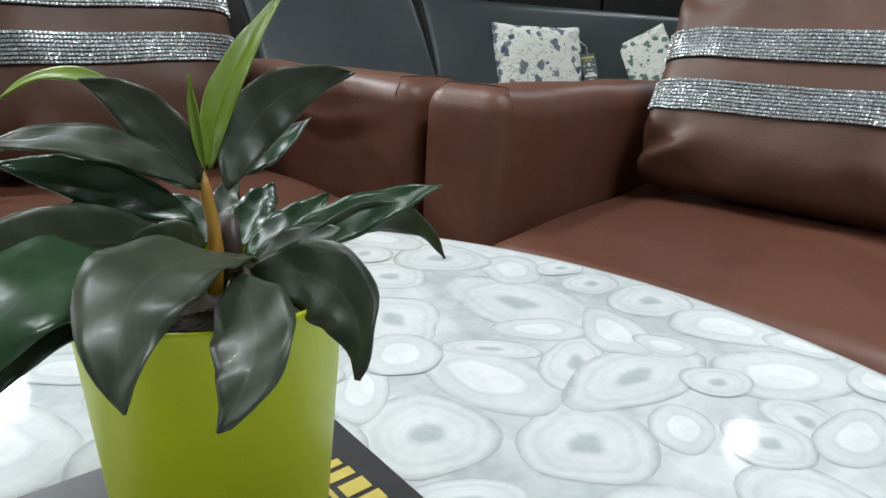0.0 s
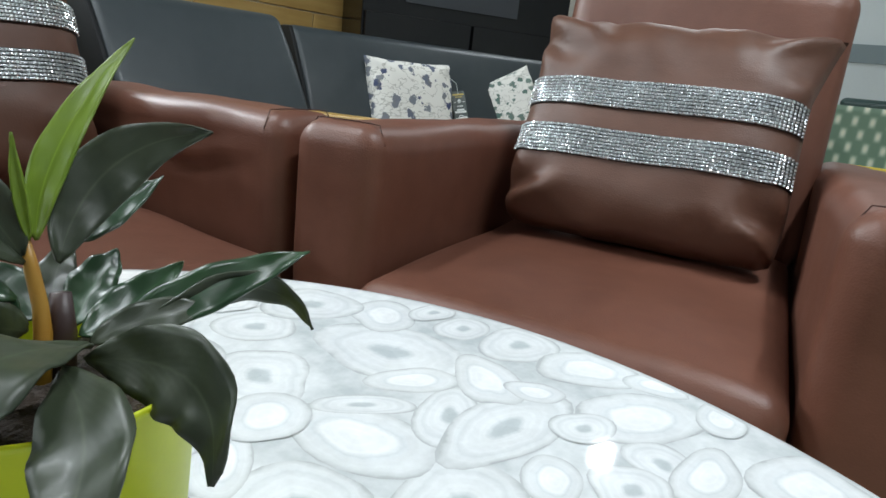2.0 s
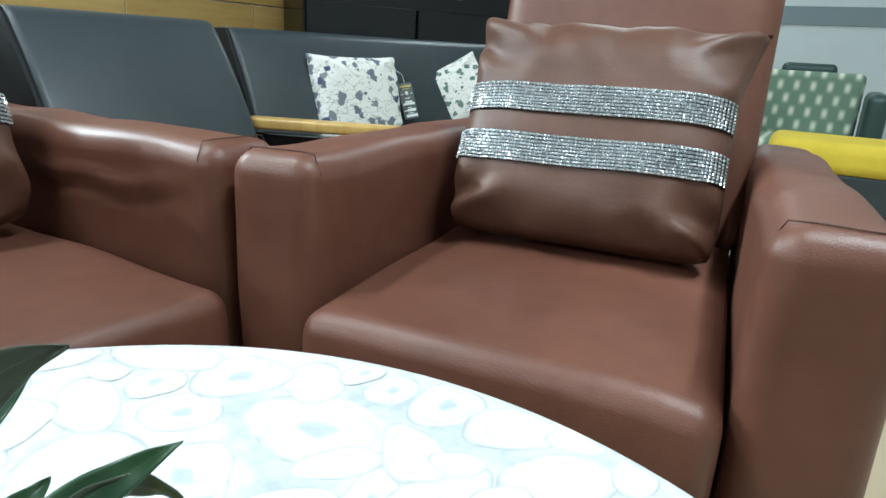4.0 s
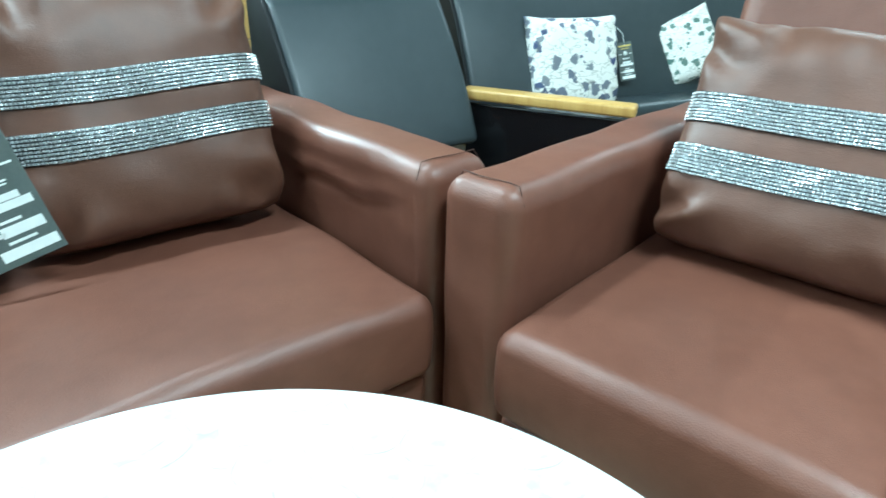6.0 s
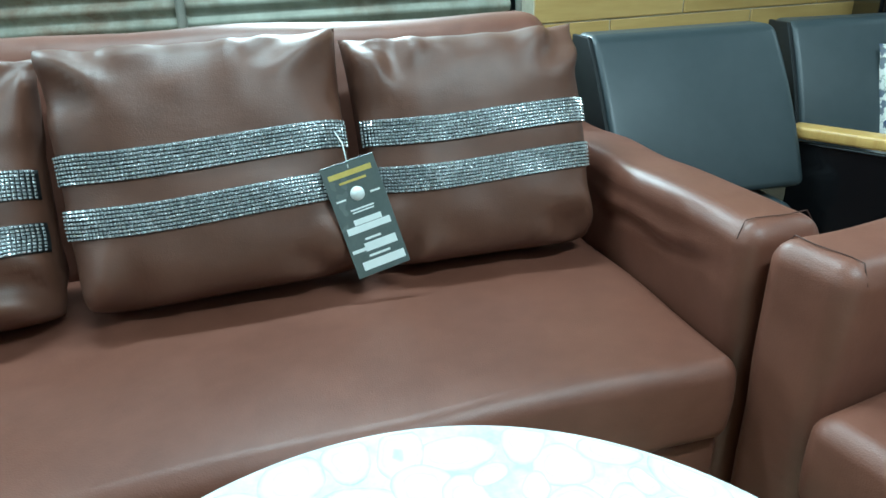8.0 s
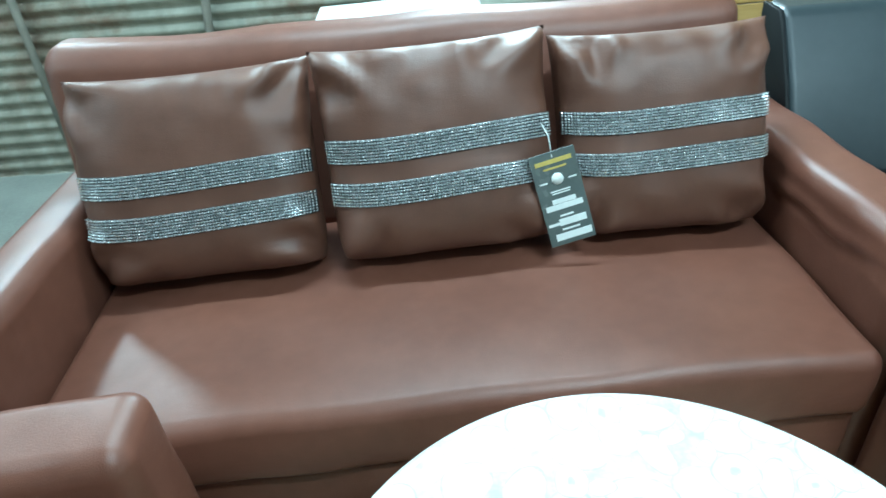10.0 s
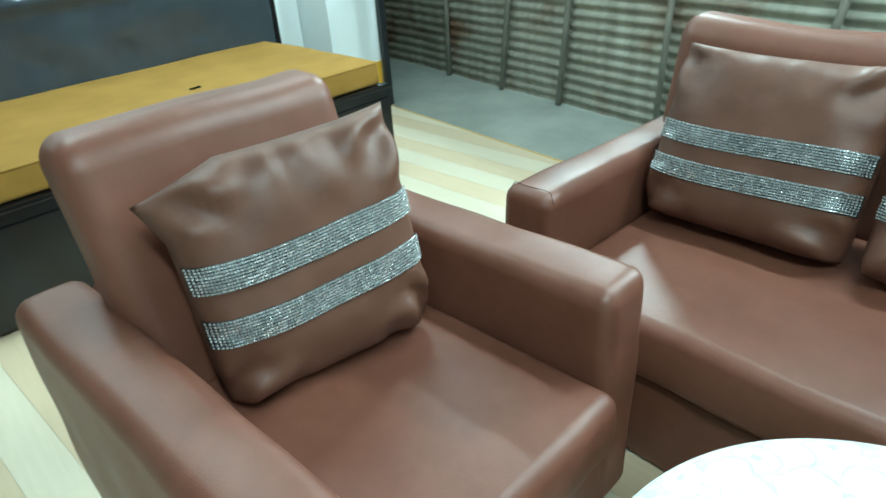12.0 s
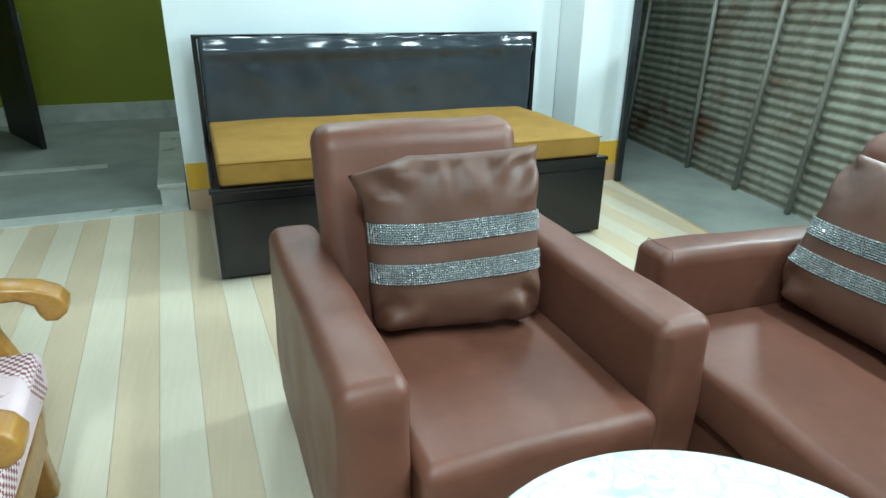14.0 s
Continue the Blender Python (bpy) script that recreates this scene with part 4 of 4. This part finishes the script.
def leaf(base, tip, bend, width, material, fold, seed, belly, across):
    """A pointed leaf that arches from base to tip; bend pulls its middle, across is the way its blade spreads."""
    b, t, c = Vector(base), Vector(tip), Vector(bend)
    bm = bmesh.new()
    uv = bm.loops.layers.uv.new("UVMap")
    nl, nw, rows = 22, 8, []
    for i in range(nl + 1):
        s = i / nl
        p = b * (1 - s) ** 2 + c * 2 * s * (1 - s) + t * s * s
        d = ((c - b) * 2 * (1 - s) + (t - c) * 2 * s).normalized()
        side = (Vector(across) - d * d.dot(Vector(across))).normalized()
        nrm = side.cross(d).normalized()
        prof = math.sin(math.pi * min(1, s ** (math.log(0.5) / math.log(belly)))) ** 0.8 * (1 - 0.35 * s)
        w = width / 2 * (0.06 * (1 - s) + prof)
        row = []
        for j in range(nw + 1):
            q = 2 * j / nw - 1
            wave = 0.0016 * math.sin(7 * s * math.pi + 2.5 * q + seed) * abs(q) * (width / 0.04)
            row.append((bm.verts.new(p + side * (q * w) + nrm * (abs(q) ** 1.4 * w * fold + wave)), (j / nw, s)))
        rows.append(row)
    for r0, r1 in zip(rows, rows[1:]):
        for j in range(nw):
            quad = (r0[j], r0[j + 1], r1[j + 1], r1[j])
            f = bm.faces.new([q[0] for q in quad])
            for lp, q in zip(f.loops, quad):
                lp[uv].uv = q[1]
    ob = part("leaf", bm, material, plant)
    sol = ob.modifiers.new("thickness", "SOLIDIFY")
    sol.thickness, sol.offset = 0.0006, 0
    return ob


leaf((0.0048, 0.0076, 0.1223), (0.0418, 0.0264, 0.1732), (0.0070, 0.0139, 0.1425), 0.0105, LEAF_LIME, 0.3, 1, 0.5, (0.64, -0.67, -0.38))
leaf((0.0035, 0.0083, 0.1223), (0.0027, 0.0127, 0.1486), (0.0027, 0.0117, 0.1358), 0.0035, LEAF_LIME, 0.5, 2, 0.45, (0.85, -0.52, 0.07))
leaf((0.0082, 0.0047, 0.1167), (0.0521, 0.0029, 0.1492), (0.0254, 0.0216, 0.1456), 0.0200, LEAF_DARK, 0.15, 3, 0.5, (0.56, -0.51, -0.65))
leaf((0.0158, 0.0191, 0.1172), (0.0502, 0.0259, 0.1321), (0.0294, 0.0248, 0.1198), 0.0122, LEAF_GREEN, 0.2, 4, 0.5, (0.26, -0.81, -0.53))
leaf((0.0015, 0.0082, 0.1185), (-0.0237, 0.0173, 0.1467), (-0.0071, 0.0191, 0.1418), 0.0160, LEAF_DARK, 0.2, 5, 0.45, (0.84, -0.07, 0.54))
leaf((0.0040, 0.0184, 0.1204), (-0.0392, 0.0438, 0.1377), (-0.0123, 0.0475, 0.1609), 0.0065, LEAF_LIME, 0.2, 6, 0.6, (0.72, 0.46, 0.51))
leaf((0.0016, 0.0077, 0.1169), (-0.0493, 0.0046, 0.1335), (-0.0216, 0.0115, 0.1372), 0.0129, LEAF_DARK, 0.15, 7, 0.5, (0.67, 0.57, 0.48))
leaf((-0.0012, 0.0064, 0.1084), (-0.0455, 0.0130, 0.1277), (-0.0246, 0.0166, 0.1230), 0.0150, LEAF_GREEN, 0.15, 8, 0.5, (0.62, 0.29, 0.73))
leaf((0.0056, 0.0226, 0.1132), (-0.0104, 0.0455, 0.1248), (0.0017, 0.0365, 0.1228), 0.0121, LEAF_GREEN, 0.2, 9, 0.5, (0.67, 0.11, 0.73))
leaf((-0.0012, 0.0051, 0.1045), (-0.0320, 0.0135, 0.1144), (-0.0128, 0.0165, 0.1183), 0.0148, LEAF_GREEN, 0.2, 10, 0.5, (0.60, 0.41, 0.69))
leaf((-0.0083, 0.0077, 0.1042), (-0.0580, -0.0055, 0.1067), (-0.0403, -0.0006, 0.1117), 0.0208, LEAF_DARK, 0.1, 11, 0.5, (0.38, -0.15, -0.91))
leaf((-0.0126, -0.0027, 0.1014), (-0.0578, -0.0331, 0.0926), (-0.0508, -0.0256, 0.1092), 0.0214, LEAF_DARK, -0.08, 12, 0.48, (0.69, -0.59, -0.42))
leaf((-0.0119, 0.0075, 0.0999), (-0.0608, -0.0054, 0.0953), (-0.0473, 0.0079, 0.1014), 0.0199, LEAF_GREEN, 0.05, 13, 0.5, (0.46, -0.30, -0.83))
leaf((0.0055, -0.0152, 0.1010), (-0.0423, -0.0545, 0.0921), (-0.0413, -0.0361, 0.1230), 0.0272, LEAF_DARK, -0.16, 14, 0.52, (0.79, -0.55, -0.28))
leaf((-0.0042, -0.0222, 0.1008), (-0.0296, -0.0661, 0.0887), (-0.0145, -0.0669, 0.1042), 0.0211, LEAF_DARK, -0.12, 15, 0.5, (0.86, -0.40, 0.33))
leaf((0.0042, -0.0158, 0.0981), (0.0081, -0.0597, 0.0832), (0.0220, -0.0486, 0.1082), 0.0252, LEAF_DARK, -0.16, 16, 0.52, (0.45, -0.34, 0.83))
leaf((0.0142, -0.0052, 0.0965), (0.0712, -0.0199, 0.1151), (0.0406, -0.0098, 0.1074), 0.0165, LEAF_GREEN, 0.15, 17, 0.5, (-0.12, -0.75, -0.65))
leaf((0.0220, -0.0083, 0.0994), (0.0668, -0.0278, 0.0925), (0.0644, -0.0095, 0.1145), 0.0137, LEAF_DARK, 0.1, 18, 0.5, (-0.23, -0.25, 0.94))
leaf((0.0126, 0.0075, 0.0967), (0.0322, 0.0206, 0.1121), (0.0245, 0.0188, 0.1061), 0.0163, LEAF_GREEN, 0.25, 19, 0.5, (0.43, -0.90, -0.10))
leaf((0.0096, -0.0021, 0.0983), (0.0400, -0.0006, 0.1124), (0.0277, 0.0019, 0.1017), 0.0145, LEAF_GREEN, 0.25, 20, 0.5, (0.14, -0.83, -0.55))
leaf((0.0097, -0.0069, 0.0979), (0.0418, -0.0155, 0.1022), (0.0262, -0.0085, 0.1034), 0.0122, LEAF_DARK, 0.2, 21, 0.5, (-0.30, -0.69, -0.66))
leaf((0.0092, 0.0200, 0.0957), (-0.0012, 0.0489, 0.1056), (0.0105, 0.0330, 0.1016), 0.0160, LEAF_GREEN, 0.2, 22, 0.5, (0.69, 0.10, 0.72))
leaf((0.0134, 0.0187, 0.0972), (0.0281, 0.0386, 0.1120), (0.0171, 0.0343, 0.1009), 0.0142, LEAF_DARK, 0.2, 23, 0.5, (0.86, -0.51, 0.08))
leaf((-0.0006, 0.0034, 0.1005), (-0.0241, 0.0025, 0.1054), (-0.0086, 0.0012, 0.1060), 0.0152, LEAF_DARK, 0.1, 24, 0.5, (0.18, 0.11, -0.98))
leaf((-0.0142, -0.0026, 0.1001), (-0.0646, -0.0381, 0.0947), (-0.0532, -0.0258, 0.1206), 0.0265, LEAF_GREEN, -0.1, 25, 0.5, (0.68, -0.59, -0.44))
leaf((-0.0072, 0.0068, 0.1025), (-0.0590, -0.0087, 0.1155), (-0.0392, -0.0056, 0.1127), 0.0220, LEAF_DARK, 0.05, 26, 0.5, (0.05, -0.11, -0.99))
leaf((-0.0093, -0.0012, 0.0969), (-0.0518, -0.0261, 0.0995), (-0.0439, -0.0198, 0.1070), 0.0178, LEAF_DARK, -0.1, 27, 0.5, (0.47, -0.52, -0.71))


# ---- black seats behind ----
def black_back(hx, top, lean, seed):
    hz = (top - 0.42) / 2

    def f(v):
        w = v.copy()
        s = (hz - v.z)
        if v.y < 0.02:
            w.y -= lean * (1.9 * s - 0.5 * s * s / (2 * hz))
        w.y += crease(v, 0.004, 4, seed)
        return w

    return softbox(hx, 0.055, hz, 0.022, 12, 3, 16, (0, 0.0, 0.42 + hz), f)


def back_side(hx, top, lean):
    """The flat side of such a back, wedge-shaped."""
    hz = (top - 0.42) / 2
    front = []
    for k in range(11):
        q = 2 * hz * k / 10
        front.append((-0.058 - lean * (1.9 * q - 0.5 * q * q / (2 * hz)), top - 0.004 - q))
    return extrude_profile([(0.05, top - 0.004)] + front + [(0.05, 0.42)], 0.012, 0.003)


bc = thing("black_chair", pose(1.09, 1.91, 0, 0, 0, -5), "black leatherette chair with a curved back", "chair")
part("backrest", black_back(0.258, 0.803, 0.42, 3), BLACK_LEATHER, bc)
part("side_panel", back_side(0.258, 0.803, 0.42), BLACK_MATTE, bc, "matte black side of the back").matrix_local = pose(-0.262, 0, 0, 0, 0, 90)
part("seat", softbox(0.10, 0.12, 0.06, 0.035, 8, 8, 3, (0.10, -0.22, 0.34)), BLACK_LEATHER, bc)
part("base", box(0.20, 0.30, 0.25, (0.10, -0.17, 0.16), 0.01), BLACK_GLOSS, bc, smooth=False)
for sx in (0.03, 0.18):
    for sy in (-0.28, -0.05):
        part("leg", box(0.04, 0.04, 0.05, (sx, sy, 0.02), 0.004), BLACK_GLOSS, bc, smooth=False)

BS = pose(2.127, 1.838, 0, 0, 0, -14)
bs = thing("black_sofa", BS, "black leatherette sofa with pale wooden armrest", "sofa")
part("backrest", black_back(0.65, 0.792, 0.34, 8), BLACK_LEATHER, bs)
part("back_side", back_side(0.65, 0.792, 0.34), BLACK_MATTE, bs, "matte black side of the back").matrix_local = pose(-0.654, 0, 0, 0, 0, 90)
part("seat", softbox(0.64, 0.14, 0.06, 0.03, 14, 6, 3, (0, -0.205, 0.40)), BLACK_LEATHER, bs)
part("base", box(1.28, 0.34, 0.32, (0, -0.14, 0.18), 0.01), BLACK_GLOSS, bs, smooth=False)
arm_a, arm_b = Vector((1.365, 1.735, 0.538)), Vector((1.600, 1.30, 0.534))
arm_m = look(arm_a, arm_b)
arm_len = (arm_b - arm_a).length
ar = part("armrest", box(0.062, 0.032, arm_len, (0, 0, -arm_len / 2), 0.008), PALE_WOOD, bs, "pale polished wooden armrest")
ar.matrix_local = BS.inverted() @ arm_m
pn = part("side_panel", box(0.035, 0.49, arm_len - 0.03, (0, -0.27, -arm_len / 2), 0.004), BLACK_GLOSS, bs, smooth=False)
pn.matrix_local = BS.inverted() @ arm_m
for sx in (-0.6, 0.6):
    part("leg", box(0.05, 0.2, 0.03, (sx, -0.1, 0.012), 0.004), BLACK_GLOSS, bs, smooth=False)


def scatter(m, w, h, t, seed, material, label):
    c = thing("scatter_pillow", m, label, "pillow", "printed pillows")
    part("cover", pillow_mesh(w, h, t, seed, 0.008, 26), material, c)
    return c


scatter(pose(1.83, 1.72, 0.575, -16, 0, -20), 0.168, 0.155, 0.05, 41, FLORAL_BLUE, "white pillow with blue floral print on the black sofa")
scatter(pose(2.33, 1.615, 0.600, -14, -28, -45), 0.122, 0.12, 0.05, 47, FLORAL_GREEN, "white pillow with green floral print on the black sofa")
price_tag(pose(2.03, 1.67, 0.64, -18, -9, -30), 0.055, 0.13, "small price card hanging on the black sofa")

# ---- cabinet and things along the far side ----
cab = thing("black_cabinet", pose(2.40, 2.50, 0, 0, 0, -30), "tall glossy black display cabinet with a glass panel", "cabinet")
part("body", box(1.15, 0.36, 1.95, (0.575, 0.19, 0.985), 0.006), BLACK_GLOSS, cab, smooth=False)
part("plinth", box(1.10, 0.32, 0.02, (0.575, 0.19, 0.005), 0.002), BLACK_GLOSS, cab, smooth=False)
for k in range(2):
    d = part("door", box(0.555, 0.02, 0.90, (0.29 + 0.57 * k, 0.0, 0.49), 0.004), BLACK_GLOSS, cab, smooth=False)
    part("handle", box(0.012, 0.02, 0.14, (0.51 + 0.13 * k, -0.02, 0.62), 0.003), CHROME, d)
part("glass_panel", box(0.62, 0.012, 0.72, (0.52, 0.004, 1.36), 0.003), GLASS_DARK, cab, "dark glossy glass panel", smooth=False)

gc = thing("patterned_armchair", pose(3.72, 0.48, 0, 0, 0, -90), "armchair in green patterned cloth with dark green arms", "armchair")
part("backrest", softbox(0.245, 0.055, 0.19, 0.03, 8, 3, 8, (0, 0.30, 0.57), lambda v: v + Vector((0, v.z * 0.2, 0))), MOTIF, gc, "green cloth with rows of pale rosettes")
part("head_roll", softbox(0.13, 0.05, 0.04, 0.03, 6, 3, 3, (-0.02, 0.36, 0.76)), DARK_GREEN, gc)
part("seat", softbox(0.24, 0.25, 0.07, 0.03, 8, 8, 3, (0, 0.05, 0.37)), MOTIF, gc)
part("base", box(0.48, 0.50, 0.26, (0, 0.06, 0.17), 0.01), DARK_GREEN, gc, smooth=False)
for sx in (-1, 1):
    part("armrest", softbox(0.045, 0.27, 0.18, 0.035, 3, 8, 6, (sx * 0.30, 0.08, 0.50)), DARK_GREEN, gc)
    part("foot", box(0.05, 0.05, 0.05, (sx * 0.2, -0.12, 0.02), 0.004), METAL_FRAME, gc, smooth=False)
    part("foot", box(0.05, 0.05, 0.05, (sx * 0.2, 0.25, 0.02), 0.004), METAL_FRAME, gc, smooth=False)

st = thing("yellow_stool", pose(3.02, 0.24, 0, 0, 0, -86), "low stool with a bright yellow padded seat", "stool")
part("seat", softbox(0.30, 0.20, 0.06, 0.045, 8, 6, 3, (0, 0, 0.46)), YELLOW_FAB, st)
part("base", box(0.56, 0.36, 0.37, (0, 0, 0.22), 0.01), BLACK_LEATHER, st, smooth=False)
part("plinth", box(0.5, 0.32, 0.04, (0, 0, 0.02), 0.004), METAL_FRAME, st, smooth=False)

cx = thing("carton", pose(2.75, -0.24, 0, 0, 0, 12), "beige closed carton standing on the floor", "box")
part("body", box(0.35, 0.3, 0.50, (0, 0, 0.25), 0.005), BEIGE_BOX, cx, smooth=False)
part("flap", box(0.345, 0.148, 0.004, (0, -0.074, 0.503), 0), BEIGE_BOX, cx, smooth=False)
part("flap", box(0.345, 0.145, 0.004, (0, 0.075, 0.503), 0), BEIGE_BOX, cx, smooth=False)

wb = thing("white_chest", pose(-0.17, 2.26, 0, 0, 0, 1), "white board chest standing behind the sofa", "chest")
part("body", box(0.48, 0.22, 0.79, (0, 0, 0.395), 0.005), WHITE_CARD, wb, smooth=False)
part("lid", box(0.50, 0.24, 0.025, (0, 0, 0.8025), 0.005), WHITE_CARD, wb, smooth=False)

# ---- day bed against the white wall ----
BED = pose(-2.405, -0.235, 0, 0, 0, 94.0) @ Matrix.Scale(0.93, 4)
bed = thing("day_bed", BED, "black day bed with a tufted glossy headboard along the wall", "bed")
BL, BD = 2.215, 1.16
part("front_panel", box(BL, 0.022, 0.455, (BL / 2, 0.011, 0.2475), 0.004), BLACK_GLOSS, bed, smooth=False)
for k in range(3):
    part("drawer_front", box(BL / 3 - 0.03, 0.012, 0.36, (BL / 3 * (k + 0.5), -0.004, 0.235), 0.004), BLACK_GLOSS, bed, smooth=False)
part("top_rail", box(BL + 0.02, 0.05, 0.022, (BL / 2, 0.02, 0.470), 0.006), BLACK_GLOSS, bed, smooth=False)
for x in (0.011, BL - 0.011):
    part("side_panel", box(0.022, BD - 0.03, 0.455, (x, BD / 2 + 0.01, 0.2475), 0.004), BLACK_GLOSS, bed, smooth=False)
part("slat_base", box(BL - 0.05, BD - 0.04, 0.02, (BL / 2, BD / 2 + 0.01, 0.455), 0), LINING, bed, smooth=False)
part("plinth", box(BL - 0.06, BD - 0.08, 0.03, (BL / 2, BD / 2, 0.012), 0), LINING, bed, smooth=False)

HB_W, HB_X = 2.28, BL / 2 + 0.05
TUFTS = [(-0.82 + 0.41 * i + (0.205 if j else 0), 0.17 - 0.24 * j) for j in range(2) for i in range(5 - j)]


def tuft(v):
    w = v.copy()
    if v.y < 0:
        for tx, tz in TUFTS:
            d = math.hypot(v.x - tx, (v.z - tz))
            w.y += 0.008 * math.exp(-(d / 0.045) ** 2)
        w.y += crease(v, 0.015, 5, 5) - 0.020 * math.exp(-((v.z - 0.225) / 0.04) ** 2)
    return w


hb = part("headboard", softbox(HB_W / 2 - 0.02, 0.035, 0.32, 0.03, 90, 2, 30, (HB_X, BD - 0.02, 0.785), tuft), surface("glossy_black_rexine", (0.034, 0.042, 0.052), (0.046, 0.056, 0.068), 3, 0.15, 220, 0.06), bed, "tufted glossy black rexine headboard")
for tx, tz in TUFTS:
    bmb = bmesh.new()
    bmesh.ops.create_icosphere(bmb, subdivisions=2, radius=0.011, matrix=Matrix.Translation((HB_X + tx, BD - 0.031, 0.785 + tz)) @ Matrix.Diagonal((1, 0.5, 1, 1)))
    part("button", bmb, BLACK_GLOSS, hb)
for x in (HB_X - HB_W / 2, HB_X + HB_W / 2):
    part("headboard_post", box(0.03, 0.06, 1.10, (x, BD - 0.01, 0.555), 0.005), BLACK_GLOSS, bed, smooth=False)
part("headboard_rail", box(HB_W + 0.03, 0.06, 0.025, (HB_X, BD - 0.01, 1.098), 0.005), BLACK_GLOSS, bed, smooth=False)
part("headboard_back", box(HB_W - 0.04, 0.02, 1.0, (HB_X, BD + 0.025, 0.58), 0.002), BLACK_GLOSS, bed, smooth=False)

mt = thing("mattress", BED @ pose(BL / 2 + 0.005, 0.56, 0.482), "mustard yellow velvet mattress on the day bed", "mattress")
part("cover", softbox(1.07, 0.535, 0.06, 0.02, 24, 12, 3, (0, 0, 0.061), lambda v: v + Vector((0, 0, crease(v, 0.008, 3, 2) if v.z > 0 else 0))), MUSTARD, mt)
part("piping", tube([(-1.07, -0.533, 0.114), (-0.5, -0.536, 0.116), (0.2, -0.535, 0.115), (1.07, -0.533, 0.114)], 0.004, 6), MUSTARD, mt)
lf = thing("leaf_scrap", BED @ pose(1.35, 0.40, 0.606), "small green leaf lying on the mustard mattress", "leaf")
bml = bmesh.new()
vs = [bml.verts.new((0.03 * math.cos(k * math.tau / 10), 0.016 * math.sin(k * math.tau / 10), 0.003 * math.sin(k * 1.9) + 0.004)) for k in range(10)]
bml.faces.new(vs)
bmesh.ops.solidify(bml, geom=bml.faces[:], thickness=0.002)
part("blade", bml, LEAF_GREEN, lf)

# ---- carved wooden chair facing the sofa ----
WC = pose(-0.872, -0.487, 0.0, 0, 0, 185)
wc = thing("wooden_armchair", WC, "honey-coloured carved teak armchair with a checked seat cover", "armchair")
ARM_OUT = [(x, z + 0.025) for x, z in [(0.58, 0.600), (0.32, 0.612), (0.14, 0.608), (0.06, 0.594), (0.018, 0.572), (0.0, 0.545), (0.004, 0.52), (0.026, 0.503), (0.052, 0.506), (0.064, 0.525), (0.07, 0.55), (0.10, 0.567), (0.32, 0.572), (0.58, 0.56)]]
POST_OUT = [(x + 0.075, z * 1.045) for x, z in [(0.085, 0.568), (0.165, 0.568), (0.155, 0.48), (0.115, 0.40), (0.10, 0.31), (0.13, 0.22), (0.135, 0.12), (0.11, 0.0), (0.05, 0.0), (0.06, 0.12), (0.045, 0.22), (0.035, 0.31), (0.055, 0.40), (0.085, 0.48)]]
for sx in (-0.275, 0.275):
    part("armrest", extrude_profile(ARM_OUT, 0.075, 0.010), TEAK, wc).matrix_local = pose(sx, 0, 0, 0, 0, 90)
    part("front_leg", extrude_profile(POST_OUT, 0.05, 0.008), TEAK, wc).matrix_local = pose(sx, 0, 0, 0, 0, 90)
    part("back_leg", tube([(sx, 0.60, 0), (sx, 0.57, 0.4), (sx, 0.60, 0.7), (sx, 0.68, 1.0)], 0.026, 8), TEAK, wc)
part("front_rail", box(0.50, 0.03, 0.09, (0, 0.13, 0.22), 0.006), TEAK, wc, smooth=False)
part("back_rail", box(0.52, 0.03, 0.09, (0, 0.58, 0.32), 0.006), TEAK, wc, smooth=False)
for k in range(5):
    part("back_slat", box(0.05, 0.02, 0.52, (-0.18 + 0.09 * k, 0.62, 0.64), 0.005), TEAK, wc, smooth=False)
part("top_rail", box(0.58, 0.035, 0.09, (0, 0.66, 0.93), 0.01), TEAK, wc, smooth=False)
part("seat", softbox(0.245, 0.24, 0.06, 0.03, 8, 8, 3, (0, 0.315, 0.405)), GINGHAM, wc, "pink and white checked cloth seat cover")

# ---- floor planks, last ----
PW, RUN = 0.134, radians(5.6)
for i in range(-40, 36):
    o = PW * i
    corner = []
    for u, v in ((-7, o + 0.0006), (8, o + 0.0006), (8, o + PW - 0.0006), (-7, o + PW - 0.0006)):
        corner.append((-1.036 + u * math.cos(RUN) - v * math.sin(RUN), -0.373 + u * math.sin(RUN) + v * math.cos(RUN)))
    for bay, edges in ((floor, WEST_BAY), (floor_east, EAST_BAY)):
        bm = clipped_slab(corner, -0.006, 0.0, edges)
        if bm is not None:
            part("plank", bm, PLANK_CREAM if i % 2 == 0 else PLANK_TAN, bay, smooth=False)
